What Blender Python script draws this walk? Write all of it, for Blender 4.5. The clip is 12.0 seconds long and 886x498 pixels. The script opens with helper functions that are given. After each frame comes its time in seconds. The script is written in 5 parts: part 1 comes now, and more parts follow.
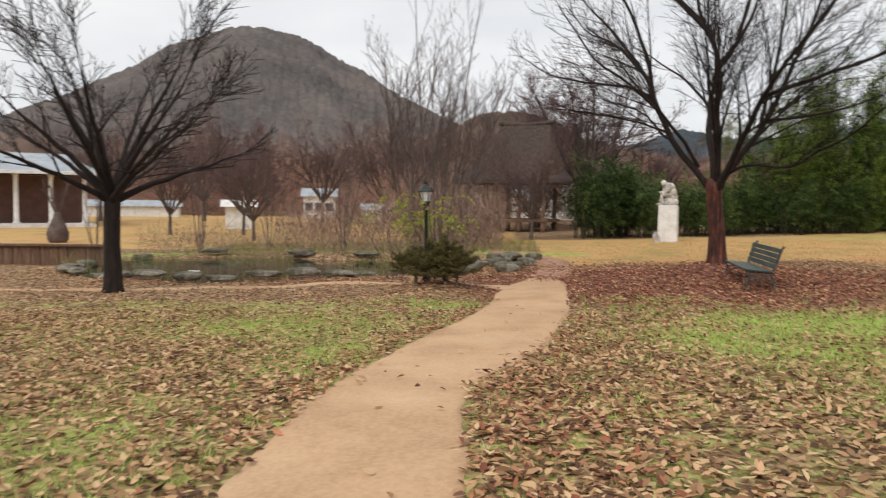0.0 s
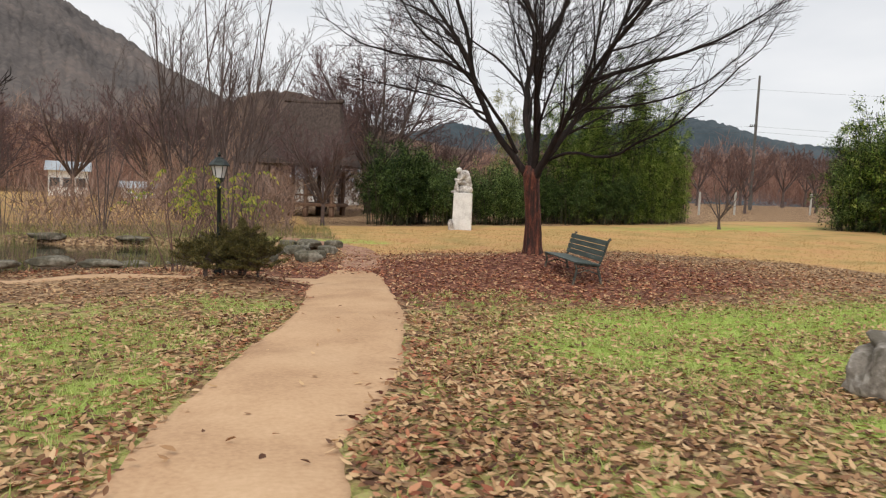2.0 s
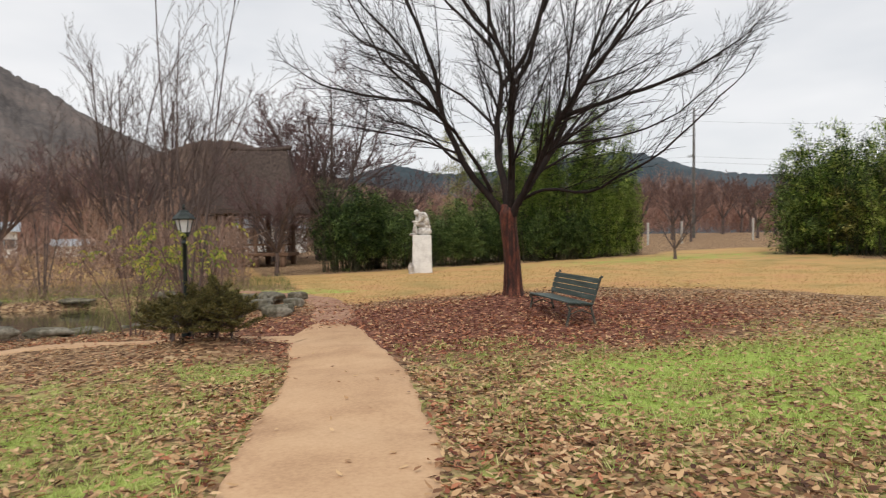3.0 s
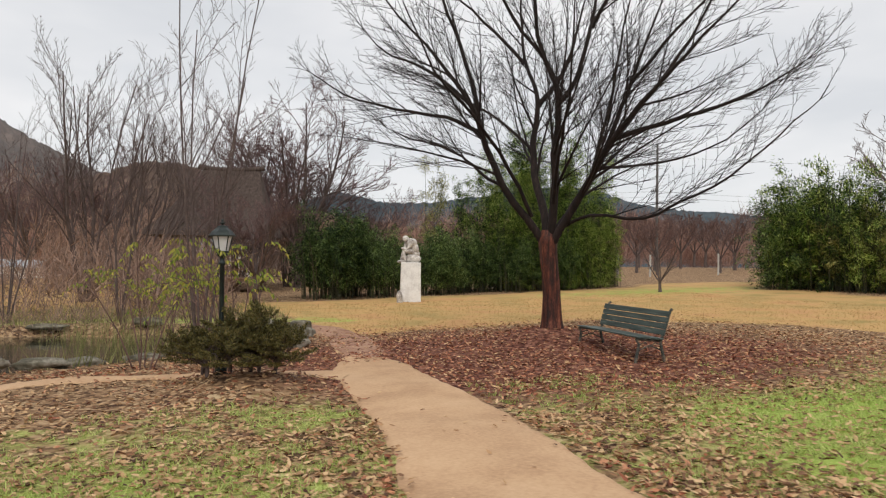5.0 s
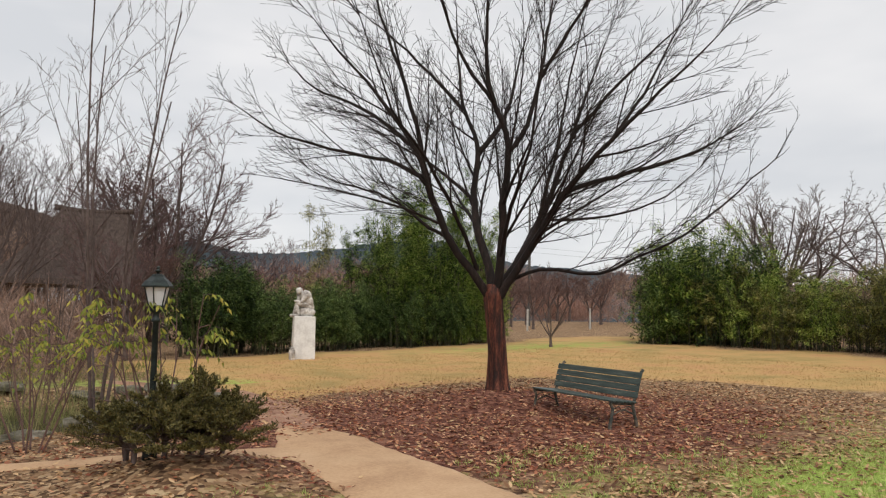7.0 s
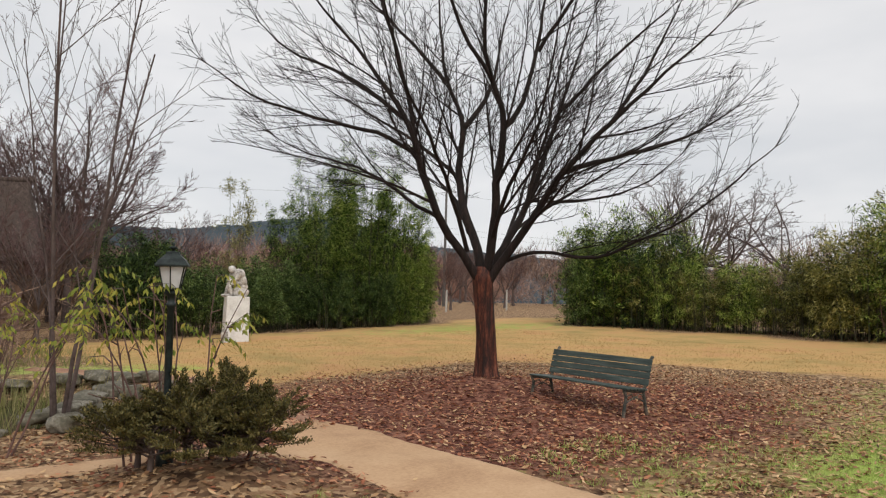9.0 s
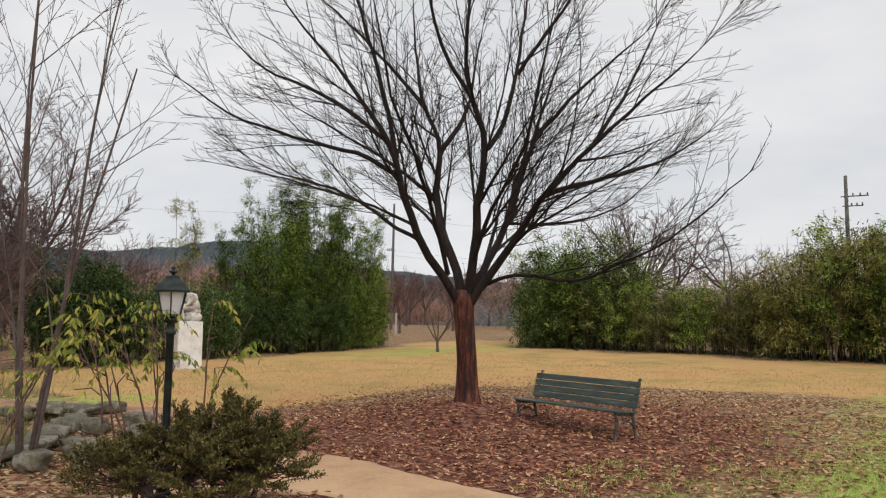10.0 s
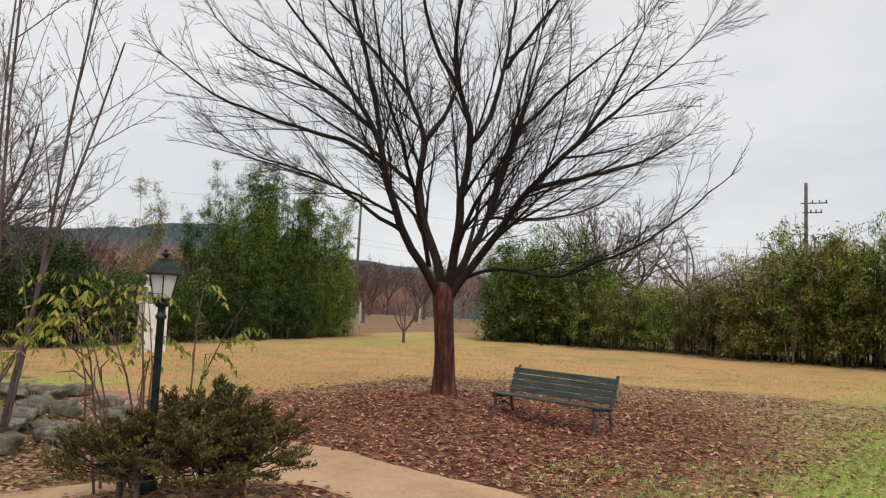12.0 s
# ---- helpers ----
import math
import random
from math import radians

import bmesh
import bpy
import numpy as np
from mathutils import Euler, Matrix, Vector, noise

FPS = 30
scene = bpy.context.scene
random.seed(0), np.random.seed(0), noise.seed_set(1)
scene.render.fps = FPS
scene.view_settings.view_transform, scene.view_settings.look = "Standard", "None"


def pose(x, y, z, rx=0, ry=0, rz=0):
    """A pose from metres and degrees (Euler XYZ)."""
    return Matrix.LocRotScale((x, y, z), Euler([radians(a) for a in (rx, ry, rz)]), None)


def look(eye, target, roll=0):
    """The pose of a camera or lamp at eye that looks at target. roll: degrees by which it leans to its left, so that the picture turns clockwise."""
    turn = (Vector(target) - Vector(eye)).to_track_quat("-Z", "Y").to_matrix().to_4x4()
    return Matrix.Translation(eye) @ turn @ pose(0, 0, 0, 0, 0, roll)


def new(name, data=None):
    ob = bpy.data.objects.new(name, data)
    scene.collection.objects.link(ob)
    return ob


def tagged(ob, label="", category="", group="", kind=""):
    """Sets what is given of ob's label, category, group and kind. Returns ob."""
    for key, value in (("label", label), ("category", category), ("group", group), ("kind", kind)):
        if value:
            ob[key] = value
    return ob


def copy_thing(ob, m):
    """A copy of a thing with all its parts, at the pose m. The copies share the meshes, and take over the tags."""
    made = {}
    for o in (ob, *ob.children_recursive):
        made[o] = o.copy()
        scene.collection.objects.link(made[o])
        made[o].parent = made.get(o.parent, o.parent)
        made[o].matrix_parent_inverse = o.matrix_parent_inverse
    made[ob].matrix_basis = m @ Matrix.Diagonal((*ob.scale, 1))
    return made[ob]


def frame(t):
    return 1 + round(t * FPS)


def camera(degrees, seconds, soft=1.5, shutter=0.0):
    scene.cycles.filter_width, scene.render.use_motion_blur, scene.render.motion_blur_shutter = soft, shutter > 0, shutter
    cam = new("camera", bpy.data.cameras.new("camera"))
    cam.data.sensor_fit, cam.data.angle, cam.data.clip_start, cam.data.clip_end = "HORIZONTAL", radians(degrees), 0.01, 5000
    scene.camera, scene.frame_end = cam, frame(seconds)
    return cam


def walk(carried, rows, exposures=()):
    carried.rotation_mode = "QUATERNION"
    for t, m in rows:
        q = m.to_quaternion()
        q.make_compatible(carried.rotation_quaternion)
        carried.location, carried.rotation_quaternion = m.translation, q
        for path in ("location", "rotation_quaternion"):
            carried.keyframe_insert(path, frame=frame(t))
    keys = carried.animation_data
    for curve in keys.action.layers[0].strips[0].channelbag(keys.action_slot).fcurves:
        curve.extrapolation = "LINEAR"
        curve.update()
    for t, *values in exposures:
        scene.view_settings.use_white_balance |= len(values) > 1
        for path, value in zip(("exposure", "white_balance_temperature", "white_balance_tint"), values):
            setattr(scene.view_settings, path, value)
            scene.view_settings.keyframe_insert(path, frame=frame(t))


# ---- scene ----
cam = camera(63.6, 12.0, soft=1.2, shutter=0.3)
PATH = [
    (0, (0.681, -0.065, 1.846), (0.508, 1.923, 1.721), 0.7),
    (0.5, (0.551, 0.465, 1.829), (0.642, 2.456, 1.67), -1.6),
    (1, (0.359, 0.984, 1.806), (0.677, 2.952, 1.642), 0.3),
    (1.5, (0.202, 1.511, 1.788), (0.632, 3.459, 1.641), 1.3),
    (2, (-0.002, 2.012, 1.767), (0.449, 3.955, 1.618), 2.6),
    (2.5, (-0.331, 2.453, 1.804), (0.172, 4.385, 1.684), 1.0),
    (3, (-0.549, 2.942, 1.799), (0.054, 4.848, 1.768), -0.2),
    (3.2, (-0.675, 3.114, 1.789), (0.006, 4.994, 1.759), 0.3),
    (4.8, (-1.861, 4.496, 1.739), (-1.088, 6.337, 1.85), 1.4),
    (5, (-1.994, 4.747, 1.716), (-1.243, 6.599, 1.769), 1.0),
    (5.5, (-2.202, 5.234, 1.763), (-1.326, 7.03, 1.852), 0.6),
    (6, (-2.527, 5.651, 1.759), (-1.597, 7.419, 1.864), -0.2),
    (6.5, (-2.667, 6.181, 1.779), (-1.679, 7.912, 1.947), 0.7),
    (7, (-2.911, 6.61, 1.764), (-1.818, 8.272, 1.971), 1.2),
    (7.5, (-3.183, 7.019, 1.759), (-2.03, 8.646, 1.905), 1.8),
    (7.7, (-3.272, 7.204, 1.738), (-2.091, 8.813, 1.869), 2.5),
    (9.5, (-4.092, 8.596, 1.814), (-2.708, 10.027, 2.003), 0.8),
    (10, (-4.275, 8.913, 1.808), (-2.836, 10.283, 2.032), 1.1),
    (10.5, (-4.33, 9.104, 1.81), (-2.89, 10.475, 2.019), 2.8),
    (11, (-4.424, 9.199, 1.797), (-2.956, 10.548, 1.962), 2.6),
    (11.5, (-4.472, 9.218, 1.808), (-2.968, 10.523, 1.993), 3.0),
    (12, (-4.485, 9.209, 1.812), (-2.973, 10.502, 2.015), 2.9),
]
walk(cam, [(t, look(a, b, r)) for t, a, b, r in PATH],
     exposures=[(0.0, 0.06), (3.0, 0.04), (6.0, -0.06), (9.5, -0.09), (12.0, -0.09)])

# ---- world, sun ----
world = bpy.data.worlds.new("overcast")
scene.world = world
world.use_nodes = True
wn, wl = world.node_tree.nodes, world.node_tree.links
sky = wn.new("ShaderNodeTexSky")
sky.sky_type, sky.sun_disc = "NISHITA", False
sky.sun_elevation, sky.sun_rotation = radians(38), radians(200)
dim = wn.new("ShaderNodeVectorMath"); dim.operation = "SCALE"; dim.inputs[3].default_value = 0.10
wl.new(sky.outputs[0], dim.inputs[0])
wc = wn.new("ShaderNodeTexCoord")
wm = wn.new("ShaderNodeMapping"); wm.inputs["Scale"].default_value = (1.6, 1.6, 5.0)
wl.new(wc.outputs["Generated"], wm.inputs[0])
wnoise = wn.new("ShaderNodeTexNoise"); wnoise.inputs["Scale"].default_value = 1.7; wnoise.inputs["Detail"].default_value = 4
wl.new(wm.outputs[0], wnoise.inputs["Vector"])
wr = wn.new("ShaderNodeValToRGB")
wr.color_ramp.elements[0].position, wr.color_ramp.elements[0].color = 0.33, (0.675, 0.685, 0.705, 1)
wr.color_ramp.elements[1].position, wr.color_ramp.elements[1].color = 0.72, (0.875, 0.86, 0.855, 1)
wl.new(wnoise.outputs[0], wr.inputs[0])
wmix = wn.new("ShaderNodeMix"); wmix.data_type = "RGBA"; wmix.inputs[0].default_value = 0.92
wl.new(dim.outputs[0], wmix.inputs[6]); wl.new(wr.outputs[0], wmix.inputs[7])
wl.new(wmix.outputs[2], wn["Background"].inputs[0])
wn["Background"].inputs[1].default_value = 1.13
sun_data = bpy.data.lights.new("sun", "SUN")
sun_data.energy, sun_data.angle, sun_data.color = 1.5, radians(30), (1.0, 0.93, 0.82)
sun = new("sun", sun_data)
sun.matrix_world = look((0, 0, 60), (12, 22, 32))


# ---- materials ----
def ramp(nt, fac, stops):
    n = nt.nodes.new("ShaderNodeValToRGB")
    e = n.color_ramp.elements
    while len(e) < len(stops):
        e.new(0.5)
    for el, (p, c) in zip(e, stops):
        el.position, el.color = p, (*c, 1)
    nt.links.new(fac, n.inputs[0])
    return n.outputs[0]


def noise_of(nt, scale, detail=5, vec=None, rough=0.55):
    n = nt.nodes.new("ShaderNodeTexNoise")
    n.inputs["Scale"].default_value, n.inputs["Detail"].default_value, n.inputs["Roughness"].default_value = scale, detail, rough
    if vec is not None:
        nt.links.new(vec, n.inputs["Vector"])
    return n.outputs[0]


def coords(nt, kind="Object", scale=None):
    c = nt.nodes.new("ShaderNodeTexCoord").outputs[kind]
    if scale:
        m = nt.nodes.new("ShaderNodeMapping")
        m.inputs["Scale"].default_value = scale
        nt.links.new(c, m.inputs[0])
        c = m.outputs[0]
    return c


def mixc(nt, fac, a, b, mode="MIX"):
    n = nt.nodes.new("ShaderNodeMix")
    n.data_type, n.blend_type = "RGBA", mode
    for sock, v in ((0, fac), (6, a), (7, b)):
        if isinstance(v, (int, float)):
            n.inputs[sock].default_value = v
        elif isinstance(v, tuple):
            n.inputs[sock].default_value = (*v, 1)
        else:
            nt.links.new(v, n.inputs[sock])
    return n.outputs[2]


def mathn(nt, op, a, b=0.0, c=None):
    n = nt.nodes.new("ShaderNodeMath")
    n.operation = op
    for k, v in enumerate((a, b) if c is None else (a, b, c)):
        if isinstance(v, (int, float)):
            n.inputs[k].default_value = v
        else:
            nt.links.new(v, n.inputs[k])
    return n.outputs[0]


def bump(nt, height, strength, dist=0.02):
    b = nt.nodes.new("ShaderNodeBump")
    b.inputs["Strength"].default_value, b.inputs["Distance"].default_value = strength, dist
    nt.links.new(height, b.inputs["Height"])
    nt.links.new(b.outputs[0], nt.nodes["Principled BSDF"].inputs["Normal"])


def material(name, rough=0.8, metal=0.0, spec=0.4):
    m = bpy.data.materials.new(name)
    m.use_nodes = True
    p = m.node_tree.nodes["Principled BSDF"]
    p.inputs["Roughness"].default_value, p.inputs["Metallic"].default_value = rough, metal
    p.inputs["Specular IOR Level"].default_value = spec
    return m, m.node_tree, p


def grainy(name, stops, scale=8.0, rough=0.8, relief=0.3, dist=0.01, stretch=None, metal=0.0, fine=6.0, spec=0.4):
    """Two scales of noise over a colour ramp, with relief."""
    m, nt, p = material(name, rough, metal, spec)
    v = coords(nt, "Object", stretch or (1, 1, 1))
    a = noise_of(nt, scale, 6, v, 0.6)
    b = noise_of(nt, scale * fine, 4, v, 0.6)
    f = mathn(nt, "ADD", mathn(nt, "MULTIPLY", a, 0.65), mathn(nt, "MULTIPLY", b, 0.35))
    wide = mathn(nt, "MULTIPLY_ADD", f, 1.7, -0.35)
    nt.links.new(ramp(nt, wide, stops), p.inputs["Base Color"])
    bump(nt, f, relief, dist)
    return m


def leafy(name, stops, rough=0.65, translucent=0.25, spec=0.3, patch=0.3, scale=1.3, vary=0.0):
    """Every leaf of a joined mesh takes its own colour."""
    m, nt, p = material(name, rough, 0, spec)
    g = nt.nodes.new("ShaderNodeNewGeometry")
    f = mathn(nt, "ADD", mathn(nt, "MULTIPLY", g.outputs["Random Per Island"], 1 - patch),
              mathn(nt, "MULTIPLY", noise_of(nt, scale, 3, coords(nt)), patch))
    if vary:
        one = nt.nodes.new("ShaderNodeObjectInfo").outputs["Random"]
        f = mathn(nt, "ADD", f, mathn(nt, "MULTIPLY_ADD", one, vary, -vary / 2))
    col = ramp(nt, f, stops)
    nt.links.new(col, p.inputs["Base Color"])
    if translucent:
        t = nt.nodes.new("ShaderNodeBsdfTranslucent")
        nt.links.new(col, t.inputs[0])
        mx = nt.nodes.new("ShaderNodeMixShader")
        mx.inputs[0].default_value = translucent
        nt.links.new(p.outputs[0], mx.inputs[1])
        nt.links.new(t.outputs[0], mx.inputs[2])
        nt.links.new(mx.outputs[0], nt.nodes["Material Output"].inputs[0])
    return m


M_BARK = grainy("zelkova_bark", [(0.3, (0.009, 0.006, 0.005)), (0.6, (0.022, 0.013, 0.011)), (0.82, (0.065, 0.04, 0.033))], 5, 0.85, 0.6, 0.02, (2, 2, 0.5))
M_TRUNK = grainy("red_brown_trunk_bark", [(0.3, (0.01, 0.004, 0.003)), (0.47, (0.045, 0.012, 0.007)), (0.6, (0.13, 0.034, 0.018)), (0.78, (0.27, 0.1, 0.055))], 6, 0.6, 0.9, 0.03, (2.6, 2.6, 0.3))
M_TWIG = grainy("grey_brown_twigs", [(0.3, (0.07, 0.05, 0.045)), (0.7, (0.16, 0.12, 0.11))], 3, 0.9, 0.2)
M_PALE_TWIG = grainy("pale_grey_twigs", [(0.3, (0.12, 0.095, 0.085)), (0.7, (0.26, 0.21, 0.19))], 3, 0.9, 0.2)
# Red toned down towards grey, so distance haze sits in this twig colour.
M_RED_TWIG = grainy("red_brown_twigs", [(0.3, (0.1, 0.06, 0.052)), (0.7, (0.21, 0.125, 0.105))], 3, 0.9, 0.2)
M_PURPLE_TWIG = grainy("purple_brown_twigs", [(0.3, (0.085, 0.05, 0.05)), (0.7, (0.2, 0.125, 0.12))], 3, 0.9, 0.2)
M_THICKET = leafy("bare_thicket_twigs", [(0.2, (0.15, 0.105, 0.09)), (0.5, (0.3, 0.21, 0.17)), (0.8, (0.43, 0.29, 0.22))], 0.95, 0.0, 0.1)
# Rust desaturated as well: the haze over the far woods is in the colour.
M_RUST = leafy("rusty_autumn_twigs", [(0.2, (0.2, 0.12, 0.1)), (0.5, (0.36, 0.21, 0.17)), (0.8, (0.46, 0.3, 0.23))], 0.95, 0.0, 0.1)
# Bamboo ramps paint shaded hollows and lit sprays as noise patches and per-clump tone.
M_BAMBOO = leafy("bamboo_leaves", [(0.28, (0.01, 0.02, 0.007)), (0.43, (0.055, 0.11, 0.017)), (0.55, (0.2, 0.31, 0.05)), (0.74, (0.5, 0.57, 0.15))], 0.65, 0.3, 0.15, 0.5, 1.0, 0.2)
M_BAMBOO_DARK = leafy("deep_green_shaded_bamboo_leaves", [(0.27, (0.008, 0.018, 0.007)), (0.44, (0.03, 0.055, 0.016)), (0.6, (0.09, 0.15, 0.04)), (0.8, (0.32, 0.42, 0.13))], 0.6, 0.2, 0.2, 0.5, 1.3, 0.16)
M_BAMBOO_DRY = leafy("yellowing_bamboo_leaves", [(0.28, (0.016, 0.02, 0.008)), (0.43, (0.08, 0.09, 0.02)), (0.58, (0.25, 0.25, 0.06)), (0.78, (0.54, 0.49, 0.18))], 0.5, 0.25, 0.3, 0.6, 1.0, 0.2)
M_CULM = grainy("bamboo_culms", [(0.35, (0.025, 0.028, 0.014)), (0.6, (0.07, 0.07, 0.035)), (0.8, (0.22, 0.2, 0.11))], 4, 0.5, 0.15)
# Stops run from shaded to lit foliage tones, spread by leaf and noise patch.
M_SHRUB = leafy("juniper_foliage", [(0.15, (0.027, 0.026, 0.01)), (0.45, (0.1, 0.092, 0.029)), (0.75, (0.22, 0.18, 0.057)), (0.95, (0.31, 0.21, 0.085))], 0.55, 0.15, 0.35, 0.4, 3.0)
M_YELLOW = leafy("yellow_green_leaves", [(0.15, (0.15, 0.22, 0.04)), (0.5, (0.35, 0.39, 0.07)), (0.85, (0.6, 0.5, 0.11))], 0.55, 0.4)
M_LEAF_TAN = leafy("dry_fallen_leaves", [(0.15, (0.08, 0.035, 0.022)), (0.36, (0.31, 0.165, 0.085)), (0.62, (0.54, 0.34, 0.175)), (0.9, (0.74, 0.53, 0.31))], 0.7, 0.12)
M_LEAF_RED = leafy("red_brown_fallen_leaves", [(0.12, (0.075, 0.022, 0.014)), (0.4, (0.29, 0.098, 0.053)), (0.68, (0.52, 0.22, 0.118)), (0.92, (0.74, 0.46, 0.27))], 0.7, 0.12)
M_GRASS = leafy("green_grass_blades", [(0.15, (0.27, 0.35, 0.085)), (0.5, (0.46, 0.58, 0.16)), (0.85, (0.66, 0.71, 0.28))], 0.6, 0.3)
M_STRAW = leafy("dry_lawn_blades", [(0.15, (0.3, 0.18, 0.075)), (0.5, (0.5, 0.32, 0.125)), (0.85, (0.64, 0.45, 0.2))], 0.7, 0.2)
M_REED = leafy("pond_reeds", [(0.15, (0.12, 0.15, 0.04)), (0.5, (0.26, 0.25, 0.09)), (0.85, (0.42, 0.36, 0.18))], 0.7, 0.2)
M_ROCK = grainy("weathered_granite", [(0.34, (0.13, 0.115, 0.09)), (0.5, (0.3, 0.27, 0.235)), (0.66, (0.6, 0.57, 0.52))], 2.2, 0.85, 0.7, 0.05)
M_STONE = grainy("mossy_edging_stone", [(0.25, (0.05, 0.046, 0.03)), (0.5, (0.15, 0.135, 0.098)), (0.75, (0.4, 0.37, 0.31))], 2.5, 0.85, 0.6, 0.04)
M_PATH = grainy("buff_path", [(0.2, (0.38, 0.225, 0.125)), (0.5, (0.54, 0.345, 0.2)), (0.8, (0.64, 0.435, 0.265))], 0.9, 0.9, 0.35, 0.01, None, 0.0, 28)
M_DIRT = grainy("reddish_trodden_soil", [(0.25, (0.2, 0.09, 0.06)), (0.5, (0.36, 0.2, 0.13)), (0.75, (0.48, 0.31, 0.21))], 1.6, 0.95, 0.5, 0.02, None, 0.0, 18)
M_GREEN = grainy("green_bench_paint", [(0.3, (0.032, 0.048, 0.043)), (0.6, (0.065, 0.09, 0.08)), (0.8, (0.17, 0.19, 0.17))], 6, 0.5, 0.25, 0.004, (0.4, 4, 4))
M_WORN = grainy("worn_painted_iron", [(0.35, (0.03, 0.036, 0.033)), (0.52, (0.085, 0.085, 0.07)), (0.68, (0.2, 0.15, 0.11))], 9, 0.7, 0.4, 0.004)
M_IRON = grainy("dark_cast_iron", [(0.3, (0.012, 0.018, 0.018)), (0.7, (0.04, 0.052, 0.05))], 14, 0.5, 0.2, 0.003, None, 0.35)
M_MILK = grainy("milky_lamp_glass", [(0.3, (0.6, 0.6, 0.62)), (0.7, (0.72, 0.72, 0.73))], 3, 0.3, 0.03)
M_WHITE = grainy("chalky_white_paint", [(0.3, (0.62, 0.61, 0.6)), (0.6, (0.8, 0.8, 0.79)), (0.8, (0.83, 0.83, 0.82))], 2.5, 0.75, 0.15, 0.006)
M_STATUE = grainy("stained_pale_stone", [(0.25, (0.12, 0.105, 0.095)), (0.45, (0.45, 0.42, 0.39)), (0.65, (0.74, 0.72, 0.69))], 3.2, 0.8, 0.5, 0.02)
M_ROOF = grainy("weathered_dark_thatch", [(0.3, (0.045, 0.032, 0.028)), (0.6, (0.095, 0.07, 0.06)), (0.8, (0.16, 0.12, 0.105))], 3.5, 0.95, 0.6, 0.04, (3, 3, 0.6))
M_WOOD = grainy("brown_timber", [(0.3, (0.09, 0.05, 0.03)), (0.6, (0.19, 0.11, 0.07)), (0.8, (0.28, 0.18, 0.12))], 4, 0.75, 0.4, 0.01, (4, 4, 0.5))
M_BRICK_WALL = grainy("red_brown_wall", [(0.3, (0.1, 0.05, 0.04)), (0.7, (0.17, 0.09, 0.07))], 1.5, 0.9, 0.2)
M_TIN = grainy("blue_grey_roof_sheet", [(0.3, (0.28, 0.32, 0.36)), (0.7, (0.42, 0.46, 0.5))], 1.2, 0.5, 0.1)
M_POLE = grainy("dark_grey_pole", [(0.3, (0.07, 0.065, 0.06)), (0.7, (0.16, 0.15, 0.14))], 5, 0.8, 0.2)
M_PALE_POLE = grainy("pale_concrete_post", [(0.3, (0.4, 0.38, 0.35)), (0.7, (0.6, 0.58, 0.54))], 5, 0.8, 0.2)
M_DARK_GLASS = grainy("dark_window_glass", [(0.3, (0.03, 0.035, 0.04)), (0.7, (0.06, 0.07, 0.08))], 2, 0.12, 0.02)
M_HILL = grainy("bare_forest_hill", [(0.25, (0.075, 0.07, 0.07)), (0.5, (0.135, 0.12, 0.115)), (0.75, (0.2, 0.165, 0.15))], 0.02, 0.95, 0.5, 2.0, None, 0.0, 14, 0.05)
M_HILL_NEAR = grainy("brown_wooded_hill", [(0.32, (0.085, 0.06, 0.05)), (0.5, (0.14, 0.1, 0.08)), (0.68, (0.2, 0.14, 0.105))], 0.05, 0.95, 0.5, 1.0, None, 0.0, 12, 0.05)
# The far hill's base colour carries the blue-grey of distance haze.
M_HILL_BLUE = grainy("far_hill_haze_blue", [(0.32, (0.05, 0.068, 0.08)), (0.68, (0.085, 0.105, 0.12))], 0.015, 0.95, 0.5, 2.0, None, 0.0, 14, 0.05)


def water_material():
    m, nt, p = material("dark_pond_water", 0.06, 0.0, 0.5)
    v = coords(nt, "Object", (1, 2.2, 1))
    f = noise_of(nt, 2.4, 3, v)
    nt.links.new(ramp(nt, noise_of(nt, 0.6, 4, v), [(0.3, (0.022, 0.024, 0.014)), (0.7, (0.06, 0.058, 0.035))]), p.inputs["Base Color"])
    bump(nt, f, 0.12, 0.02)
    return m


M_WATER = water_material()


# ---- lie of the land ----
POND = (-6.5, 22.6, 6.7, 4.6)
TREE = (5.85, 17.85)


def pond_d(x, y):
    """Under 1 inside the pond's edge."""
    a = np.arctan2(y - POND[1], x - POND[0])
    wob = 1 + 0.06 * np.sin(3 * a + 0.7) + 0.04 * np.sin(7 * a)
    return np.sqrt(((x - POND[0]) / POND[2]) ** 2 + ((y - POND[1]) / POND[3]) ** 2) / wob


def land(x, y):
    """Height of the ground, for numbers or arrays."""
    x, y = np.asarray(x, float), np.asarray(y, float)
    xc, yc = np.clip(x, -14, 60), np.clip(y, -6, 60)
    z = -0.169 + 0.0247 * xc + 0.0079 * yc + 0.59 * np.exp(-(yc / 9) ** 2)
    z = z + 0.31 * np.exp(-((x - TREE[0]) ** 2 + (y - TREE[1]) ** 2) / 2.4) + 0.07 * np.exp(-((x - 7.5) ** 2 + (y - 15.5) ** 2) / 18)
    z = z + 0.2 * np.exp(-((x + 0.75) ** 2 + (y - 15.1) ** 2) / 0.9)
    z = z + 0.014 * np.clip(xc - 15, 0, 40)
    near = np.exp(-((x - 2) ** 2 + (y - 12) ** 2) / 900)
    z = z + near * (0.025 * np.sin(1.7 * x + 0.6 * y) * np.sin(1.3 * y - 0.5 * x) + 0.012 * np.sin(4.1 * x + 1) * np.sin(3.7 * y))
    d = pond_d(x, y)
    return z - 0.55 * np.clip((1.06 - d) / 0.16, 0, 1)


def smooth(a, b, v):
    t = np.clip((v - a) / (b - a), 0, 1)
    return t * t * (3 - 2 * t)


